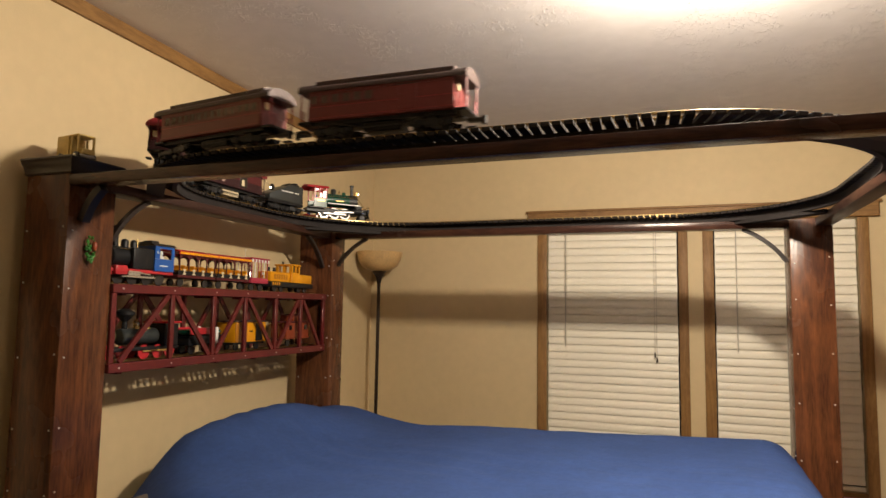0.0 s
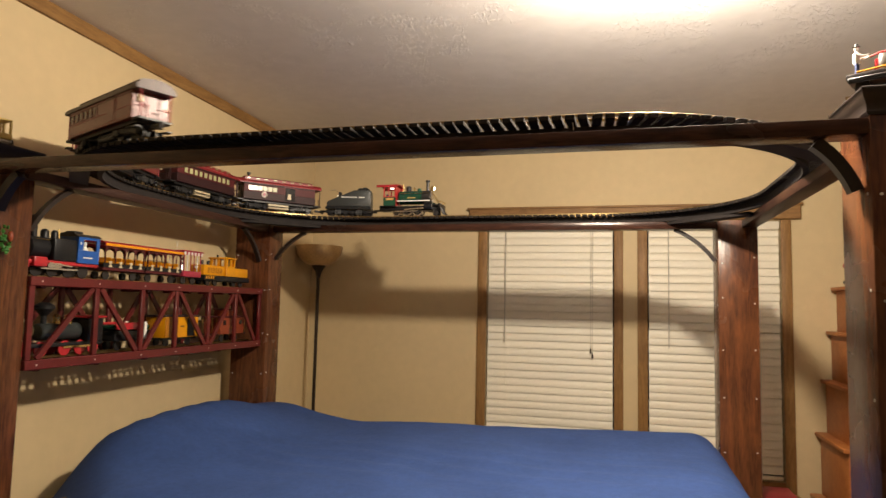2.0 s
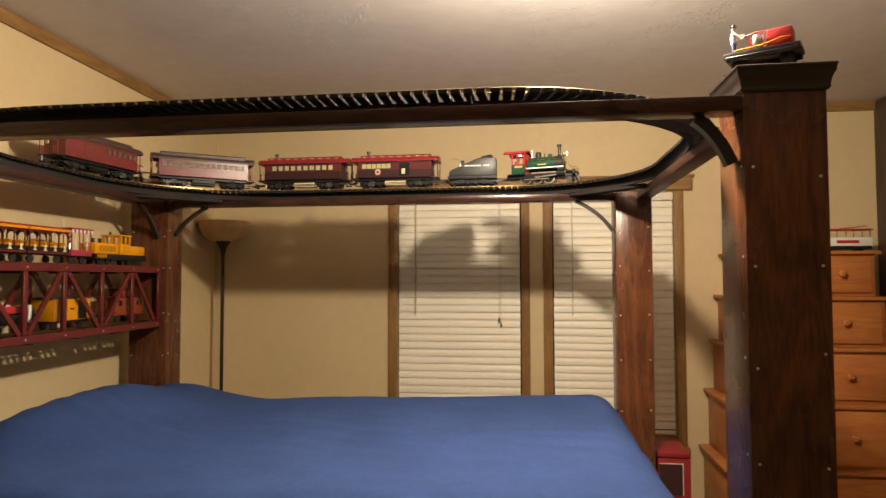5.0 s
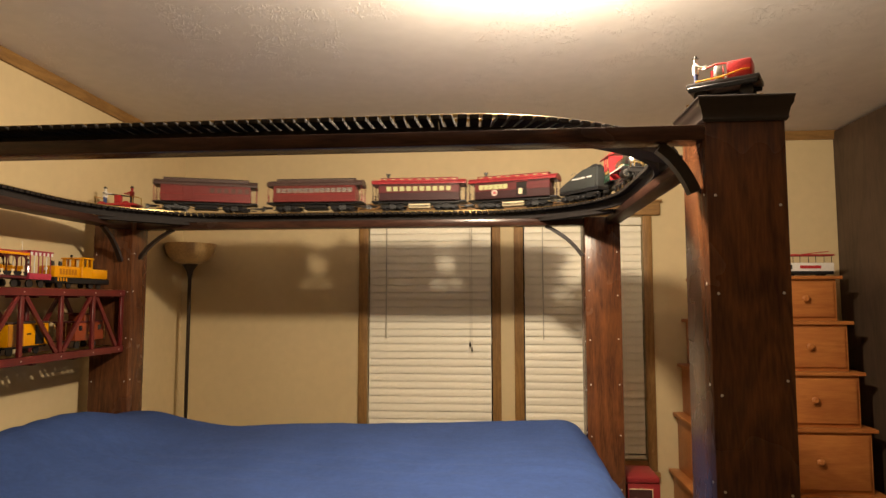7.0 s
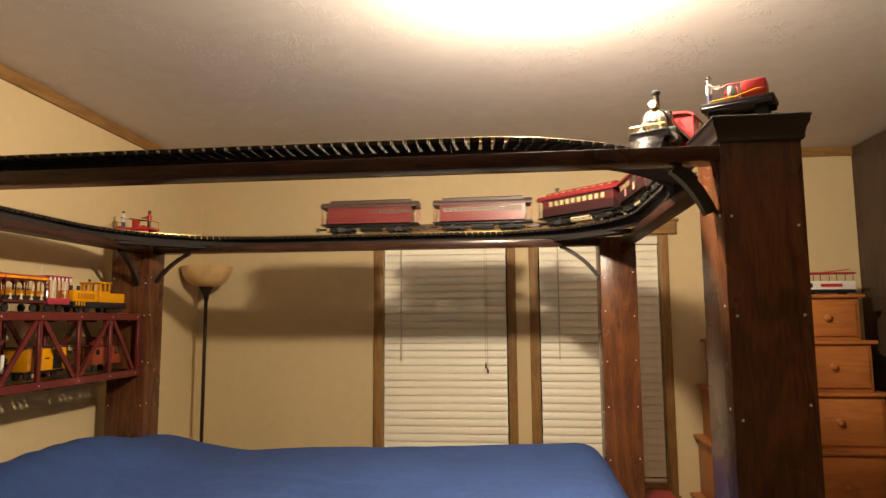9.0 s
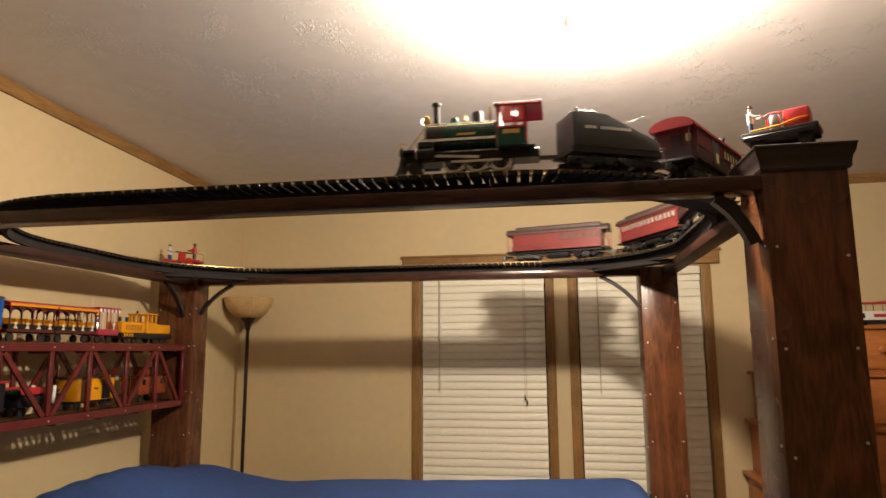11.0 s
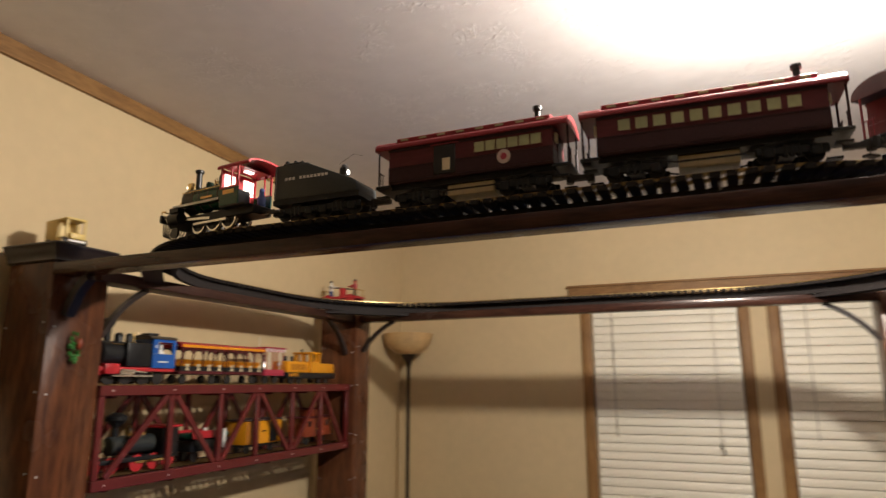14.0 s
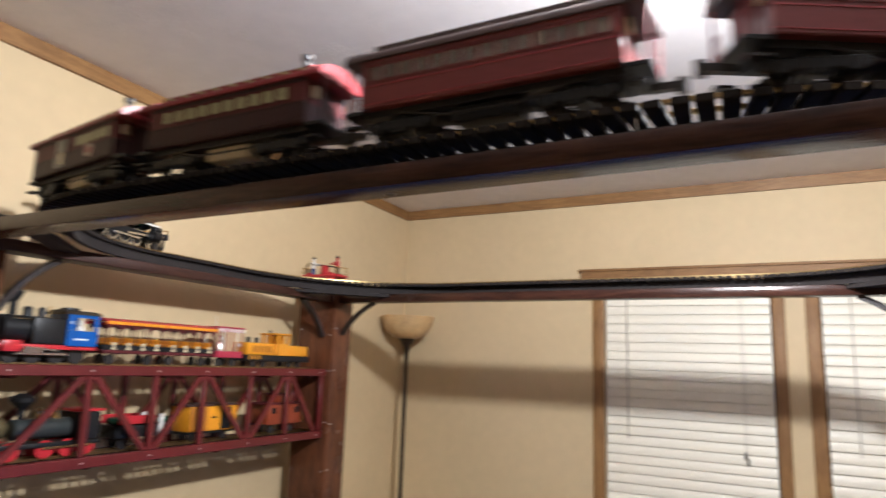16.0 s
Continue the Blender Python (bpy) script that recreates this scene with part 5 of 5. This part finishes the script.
def old_timer_engine(m):
    c = thing("old_time_locomotive", "old-time toy locomotive with red pilot and brass lamp", "model locomotive", at=m)
    part("frame", bm_bev(-0.17, 0.15, -0.040, 0.040, 0.030, 0.044, 0.003), M_BLACK, c)
    bm = bmesh.new()
    mx = Matrix.Rotation(math.pi / 2, 4, "Y")
    lathe(bm, ((0.026, -0.11), (0.030, -0.106), (0.030, 0.06), (0.027, 0.062)), seg=18, m=Matrix.Translation((0, 0, 0.082)) @ mx)
    part("boiler", bm, mat("dark_boiler_paint", (0.03, 0.035, 0.035), 0.3), c)
    bm = bmesh.new()
    lathe(bm, ((0.010, 0), (0.010, 0.03), (0.034, 0.055), (0.034, 0.066), (0.014, 0.078)), (-0.085, 0, 0.108), 18)
    part("balloon_stack", bm, M_BLACK, c)
    bm = bmesh.new()
    bmesh.ops.create_uvsphere(bm, u_segments=18, v_segments=12, radius=0.033, matrix=Matrix.Translation((-0.135, 0.03, 0.085)))
    part("globe_lamp", bm, mat("clear_amber_globe", (0.20, 0.16, 0.08), 0.06, 0.5), c, "large glossy globe lamp")
    for x in (-0.03, 0.025):
        bm = bmesh.new()
        lathe(bm, ((0.013, 0), (0.011, 0.02), (0.014, 0.026), (0.005, 0.038)), (x, 0, 0.108), 14)
        part("dome", bm, M_BRASS, c)
    part("steam_chest", bm_bev(-0.085, -0.035, 0.030, 0.050, 0.052, 0.072, 0.004), M_WHITE, c)
    part("cab", bm_bev(0.065, 0.140, -0.048, 0.048, 0.044, 0.128, 0.003), M_BLACK, c)
    part("cab_roof", bm_bev(0.055, 0.150, -0.056, 0.056, 0.130, 0.138, 0.003), M_RED, c)
    bm = bmesh.new()
    prism(bm, [(-0.170, 0.046), (-0.225, 0.006), (-0.170, 0.006)], -0.044, 0.044, "y")
    part("pilot", bm, M_RED, c)
    wheels(c, (-0.12, -0.02, 0.05, 0.11), 0.024, M_RED, 0.030)
    for s in (-1, 1):
        part("side_rod", bm_box(-0.03, 0.12, s * 0.038 - 0.002, s * 0.038 + 0.002, 0.024, 0.031), M_BRASS, c)


def red_black_tender(m):
    c = thing("red_trimmed_tender", "black toy tender with red side boards on the lower shelf", "model tender", at=m)
    part("body", bm_bev(-0.11, 0.11, -0.046, 0.046, 0.036, 0.076, 0.004), M_BLACK, c)
    for s in (-1, 1):
        part("side_board", bm_bev(-0.105, 0.035, s * 0.046 - 0.003, s * 0.046 + 0.003, 0.080, 0.108, 0.002, 1), M_RED, c)
        part("ladder", bm_box(0.05, 0.065, s * 0.048 - 0.002, s * 0.048 + 0.002, 0.04, 0.11), M_WHITE, c)
    part("load", bm_bev(-0.10, 0.10, -0.040, 0.040, 0.076, 0.100, 0.010), M_GREEN, c)
    wheels(c, (-0.07, 0.07), 0.0175)


def yellow_boxcar(m):
    c = thing("yellow_boxcar", "yellow toy boxcar with wooden side and grey roof", "model train car", at=m)
    part("body", bm_bev(-0.115, 0.115, -0.050, 0.050, 0.036, 0.126, 0.002), M_YELLOW, c)
    for s in (-1, 1):
        part("plank_side", bm_bev(-0.114, -0.030, s * 0.051 - 0.002, s * 0.051 + 0.002, 0.038, 0.124, 0.001, 1), M_AMBER, c)
        # Flat black plate paints the shade of the open door gap.
        part("door_gap_plate", bm_bev(0.035, 0.085, s * 0.0525 - 0.002, s * 0.0525 + 0.002, 0.040, 0.122, 0.001, 1), M_BLACK, c, "black plate standing for the dark open doorway")
        part("mark", bm_box(-0.012, 0.012, s * 0.0515 - 0.0006, s * 0.0515 + 0.0006, 0.082, 0.088), M_BLACK, c)
    part("roof", bm_bev(-0.120, 0.120, -0.054, 0.054, 0.127, 0.134, 0.003), M_ROOFD, c)
    part("frame", bm_box(-0.115, 0.115, -0.040, 0.040, 0.026, 0.036), M_BLACK, c)
    wheels(c, (-0.075, 0.075), 0.0155)


def red_caboose(m):
    c = thing("orange_red_caboose", "orange-red toy caboose with a cupola and brass marker lamps", "model train car", at=m)
    part("body", bm_bev(-0.105, 0.105, -0.048, 0.048, 0.036, 0.118, 0.002), M_ORANGE, c)
    part("roof", bm_bev(-0.125, 0.125, -0.054, 0.054, 0.119, 0.126, 0.003), M_MAROON, c)
    part("cupola", bm_bev(-0.035, 0.035, -0.040, 0.040, 0.126, 0.156, 0.002), M_ORANGE, c)
    part("cupola_roof", bm_bev(-0.042, 0.042, -0.046, 0.046, 0.157, 0.163, 0.002), M_MAROON, c)
    for s in (-1, 1):
        for x in (-0.07, 0.07):
            part("window", bm_box(x - 0.012, x + 0.012, s * 0.0488 - 0.0006, s * 0.0488 + 0.0006, 0.082, 0.106), M_WINDARK, c)
        part("cross_emblem", bm_box(-0.014, 0.014, s * 0.0488 - 0.0006, s * 0.0488 + 0.0006, 0.066, 0.072), M_YELLOW, c)
        part("cross_emblem", bm_box(-0.003, 0.003, s * 0.0496 - 0.0006, s * 0.0496 + 0.0006, 0.055, 0.083), M_YELLOW, c)
    for x in (-0.115, 0.115):
        part("end_platform", bm_box(x - 0.012, x + 0.012, -0.045, 0.045, 0.034, 0.038), M_BLACK, c)
        bm = bmesh.new()
        for y in (-0.040, -0.015, 0.015, 0.040):
            cyl(bm, (x + math.copysign(0.009, x), y, 0.038), (x + math.copysign(0.009, x), y, 0.119), 0.0013, 5)
        part("end_railing", bm, M_BRASS, c)
        part("marker_lamp", bm_bev(x - 0.005, x + 0.005, 0.040, 0.050, 0.094, 0.112, 0.001, 1), M_BRASS, c)
    wheels(c, (-0.06, 0.06), 0.0155)


old_timer_engine(at_shelf(1.785, 1))
red_black_tender(at_shelf(2.098, 1))
yellow_boxcar(at_shelf(2.390, 1))
red_caboose(at_shelf(2.790, 1))


# ---- small things on the post tops ----
def toy_truck(m):
    c = thing("toy_delivery_truck", "tan toy delivery truck with an open cab", "toy vehicle", at=m)
    part("chassis", bm_bev(-0.055, 0.055, -0.022, 0.022, 0.010, 0.017, 0.002, 1), M_WHITE, c)
    part("cargo_box", bm_bev(-0.055, 0.000, -0.026, 0.026, 0.018, 0.076, 0.003), M_TAN, c)
    part("hood", bm_bev(0.034, 0.058, -0.020, 0.020, 0.018, 0.034, 0.003), M_TAN, c)
    part("roof", bm_bev(-0.002, 0.046, -0.026, 0.026, 0.070, 0.076, 0.002), M_TAN, c)
    for x in (0.012, 0.043):
        for y in (-0.023, 0.023):
            part("pillar", bm_box(x - 0.0025, x + 0.0025, y - 0.0025, y + 0.0025, 0.018, 0.070), M_TAN, c)
    for x in (-0.032, 0.038):
        for s in (-1, 1):
            w = part("wheel", bm_cyl((x, s * 0.020, 0.012), (x, s * 0.029, 0.012), 0.012, 14), M_IRON, c)
            part("hub", bm_cyl((x, s * 0.0291, 0.012), (x, s * 0.0305, 0.012), 0.006, 10), M_STEEL, w)


toy_truck(pose(-0.095, 1.455, 1.9015, 0, 0, -8) @ Matrix.Scale(1.18, 4))


def figure(m, shirt, trousers):
    bm = bmesh.new()
    for s in (-1, 1):
        cyl(bm, (0, s * 0.005, 0), (0, s * 0.005, 0.030), 0.0045, 8)
    lathe(bm, ((0.008, 0.028), (0.010, 0.044), (0.009, 0.052), (0.004, 0.056), (0.0055, 0.060), (0.006, 0.066), (0.009, 0.068), (0.005, 0.070), (0.004, 0.074)), seg=12)
    tube(bm, [(0, 0.010, 0.050), (0.016, 0.012, 0.042), (0.030, 0.006, 0.044)], 0.0028, 6)
    tube(bm, [(0, -0.010, 0.050), (0.016, -0.012, 0.042), (0.030, -0.006, 0.044)], 0.0028, 6)
    me = finish(bm, "figurine", shirt, True)
    me.materials.append(trousers)
    me.materials.append(M_IRON)
    for p in me.polygons:
        p.material_index = 1 if p.center.z < 0.034 else (2 if p.center.z > 0.0665 else 0)
    ob = tagged(new("figurine", me), "small painted railway worker figurine", "figurine", "railway figurines")
    ob.matrix_world = m
    return ob


def flat_car(m):
    c = thing("service_flat_car", "black toy flat car with red tank, barrel and yellow hose", "model train car", at=m)
    part("deck", bm_bev(-0.095, 0.095, -0.045, 0.045, 0.030, 0.043, 0.003), M_CAP, c)
    for s in (-1, 1):
        part("side_sill", bm_bev(-0.090, 0.090, s * 0.045 - 0.003, s * 0.045 + 0.003, 0.022, 0.034, 0.002, 1), M_BLACK, c)
    bm = bmesh.new()
    bevelled(bm, 0.010, 0.075, -0.028, 0.028, 0.043, 0.086, 0.006)
    part("red_tank", bm, M_RED, c)
    bm = bmesh.new()
    lathe(bm, ((0.012, 0), (0.014, 0.006), (0.0145, 0.015), (0.014, 0.026), (0.012, 0.032)), (-0.010, -0.028, 0.043), 16)
    part("barrel", bm, M_STEEL, c, "silver ribbed barrel")
    bm = bmesh.new()
    tube(bm, [(-0.045, -0.01, 0.082), (-0.02, -0.02, 0.085), (0.01, -0.02, 0.084)], 0.0022, 6)
    part("hose", bm, M_RED, c)
    bm = bmesh.new()
    tube(bm, [(-0.07, -0.040, 0.046), (0.0, -0.043, 0.048), (0.05, -0.040, 0.058), (0.07, -0.030, 0.060)], 0.0022, 6)
    part("yellow_hose", bm, M_YELLOW, c)
    part("pump", bm_bev(-0.035, -0.020, -0.015, 0.015, 0.043, 0.075, 0.003), M_RED, c)
    wheels(c, (-0.06, 0.06), 0.0155)


FLAT = pose(2.450, 1.462, 1.9190, 0, 0, -28) @ Matrix.Diagonal((0.86, 0.86, 1.06, 1))
flat_car(FLAT)
stub = thing("track_piece", "short black piece of model track on the post cap", "model track", at=FLAT @ pose(0, 0, -0.016))
part("tie_base", bm_bev(-0.10, 0.10, -0.040, 0.040, 0.0, 0.006, 0.001, 1), M_TIE, stub)
for yy in (-0.024, 0.024):
    part("rail", bm_box(-0.10, 0.10, yy - 0.002, yy + 0.002, 0.006, 0.016), M_RAIL, stub)
figure(FLAT @ pose(-0.075, -0.005, 0.043), M_WHITE, M_DENIM)


def handcar(m):
    c = thing("toy_handcar", "red toy pump handcar with brass rails on the post top", "toy vehicle", at=m)
    part("deck", bm_bev(-0.085, 0.085, -0.038, 0.038, 0.024, 0.034, 0.003), M_RED, c)
    part("pump_stand", bm_bev(-0.012, 0.012, -0.012, 0.012, 0.034, 0.072, 0.003), M_RED, c)
    bm = bmesh.new()
    tube(bm, [(-0.055, 0, 0.080), (0, 0, 0.072), (0.055, 0, 0.064)], 0.003, 6)
    for x, z in ((-0.055, 0.080), (0.055, 0.064)):
        cyl(bm, (x, -0.02, z), (x, 0.02, z), 0.0022, 6)
    part("pump_beam", bm, M_IRON, c)
    bm = bmesh.new()
    for x in (-0.080, 0.080):
        for y in (-0.032, 0.032):
            cyl(bm, (x, y, 0.034), (x, y, 0.062), 0.0018, 5)
        cyl(bm, (x, -0.032, 0.062), (x, 0.032, 0.062), 0.0018, 5)
    part("end_railing", bm, M_BRASS, c)
    for x in (-0.052, 0.052):
        for s in (-1, 1):
            w = part("wheel", wheel_mesh(0.020), M_RED, c)
            w.matrix_basis = pose(x, s * 0.030, 0.020, 0, 0, 0 if s < 0 else 180)


HAND = pose(-0.105, 3.075, 1.9005, 0, 0, 0) @ Matrix.Scale(1.28, 4)
handcar(HAND)
figure(HAND @ pose(-0.058, 0, 0.034), M_WHITE, M_DENIM)
figure(HAND @ pose(0.058, 0, 0.034, 0, 0, 180), M_RED, M_IRON)


def ornament():
    t = thing("leafy_ornament", "small green leafy ornament with an orange bead hung on the post", "ornament", at=pose(-0.006, 1.455, 1.60))
    bm = bmesh.new()
    for k in range(34):
        a, z = random.uniform(0, 6.28), random.uniform(-0.045, 0.042)
        r = 0.016 * math.sqrt(max(1 - (z / 0.05) ** 2, 0.1))
        m = pose(0.004 + 0.5 * r * abs(math.cos(a)), r * math.sin(a), z, random.uniform(0, 360), random.uniform(0, 360), 0)
        bmesh.ops.create_icosphere(bm, subdivisions=1, radius=0.008, matrix=m @ Matrix.Diagonal((1, 0.35, 0.7, 1)))
    part("leaves", bm, M_LEAF, t, smooth=False)
    bm = bmesh.new()
    bmesh.ops.create_icosphere(bm, subdivisions=2, radius=0.009, matrix=Matrix.Translation((0.016, 0.005, 0.01)) @ Matrix.Diagonal((1, 1, 2, 1)))
    part("bead", bm, M_ORANGE, t)


ornament()


# ---- stepped chest by the far wall ----
def stepped_chest():
    t = thing("stepped_drawer_chest", "orange pine chest of drawers, each tier wider than the one above", "chest of drawers", at=pose(3.435, 0, 0))
    yb = YF - 0.02
    tops = [1.575, 1.322, 1.045, 0.745, 0.40, 0.04]
    for k in range(5):
        hw = 0.345 + 0.034 * k
        yf = 3.70 - 0.03 * k
        z1, z0 = tops[k], tops[k + 1]
        part("tier_top", bm_bev(-hw - 0.028, hw + 0.028, yf - 0.022, yb, z1 - 0.020, z1, 0.004), M_PINE, t)
        body = part("tier", bm_bev(-hw, hw, yf, yb, z0, z1 - 0.0205, 0.003), M_PINE, t)
        for xa, xb in ((-hw + 0.02, -0.008), (0.008, hw - 0.02)):
            dr = part("drawer_front", bm_bev(xa, xb, yf - 0.014, yf + 0.01, z0 + 0.022, z1 - 0.034, 0.004), M_PINE, body)
            xm = 0.165 if xb > 0.1 else -0.165
            bm = bmesh.new()
            lathe(bm, ((0.010, 0), (0.008, 0.010), (0.018, 0.018), (0.020, 0.026), (0.012, 0.033)), seg=16, m=Matrix.Translation((xm, yf - 0.014, (z0 + z1) / 2)) @ Matrix.Rotation(math.pi / 2, 4, "X"))
            part("knob", bm, M_PINE, dr)
    part("plinth", bm_box(-0.46, 0.46, 3.62, yb, 0, 0.039), M_PINE, t)


stepped_chest()


def trolley(m):
    c = thing("toy_trolley", "white and red toy trolley car with a red pole", "toy vehicle", at=m)
    part("body", bm_bev(-0.145, 0.145, -0.045, 0.045, 0.022, 0.078, 0.004), M_WHITE, c)
    part("skirt", bm_bev(-0.140, 0.140, -0.047, 0.047, 0.012, 0.030, 0.002), M_BLACK, c)
    for s in (-1, 1):
        part("red_lettering", bm_box(-0.05, 0.07, s * 0.0458 - 0.0006, s * 0.0458 + 0.0006, 0.045, 0.062), M_RED, c)
        part("emblem", bm_box(-0.125, -0.095, s * 0.0458 - 0.0006, s * 0.0458 + 0.0006, 0.040, 0.066), M_BLACK, c)
    part("roof", bm_bev(-0.155, 0.155, -0.040, 0.040, 0.118, 0.128, 0.004), M_RED, c)
    for x in (-0.135, -0.045, 0.045, 0.135):
        for y in (-0.038, 0.038):
            part("roof_post", bm_cyl((x, y, 0.078), (x, y, 0.118), 0.002, 6), M_IRON, c)
    part("pole", bm_cyl((-0.02, 0, 0.128), (0.14, 0, 0.146), 0.003, 6), M_RED, c)
    wheels(c, (-0.09, 0.09), 0.014)


trolley(pose(3.66, 3.80, 1.575, 0, 0, 4))


def toy_caboose(m):
    c = thing("toy_caboose", "red and white toy caboose standing on the chest", "toy vehicle", at=m)
    part("body", bm_bev(-0.055, 0.055, -0.045, 0.045, 0.030, 0.100, 0.003), M_WHITE, c)
    part("skirt", bm_bev(-0.070, 0.070, -0.040, 0.040, 0.014, 0.030, 0.002), M_BLACK, c)
    part("roof", bm_bev(-0.066, 0.066, -0.052, 0.052, 0.102, 0.124, 0.004), M_RED, c)
    for x in (-0.025, 0.025):
        part("window", bm_box(x - 0.012, x + 0.012, -0.0462, -0.0448, 0.06, 0.09), M_WINDARK, c)
    wheels(c, (-0.04, 0.04), 0.0155)


toy_caboose(pose(3.125, 3.80, 1.575))
box_t = thing("red_storage_box", "dark red storage box with a framed label beyond the bed foot", "box")
part("body", bm_bev(2.49, 2.645, 3.08, 3.30, 0.0, 0.574, 0.006), M_ROOFRED, box_t)
part("lid", bm_bev(2.485, 2.642, 3.075, 3.305, 0.575, 0.602, 0.006), M_ROOFRED, box_t)
panel = part("label_panel", bm_box(2.50, 2.606, 3.0775, 3.0805, 0.40, 0.545), M_DMAROON, box_t)
part("label_frame", bm_box(2.50, 2.610, 3.076, 3.079, 0.5452, 0.549), M_CREAM, panel)
part("label_frame", bm_box(2.6062, 2.610, 3.076, 3.079, 0.40, 0.545), M_CREAM, panel)

motions()
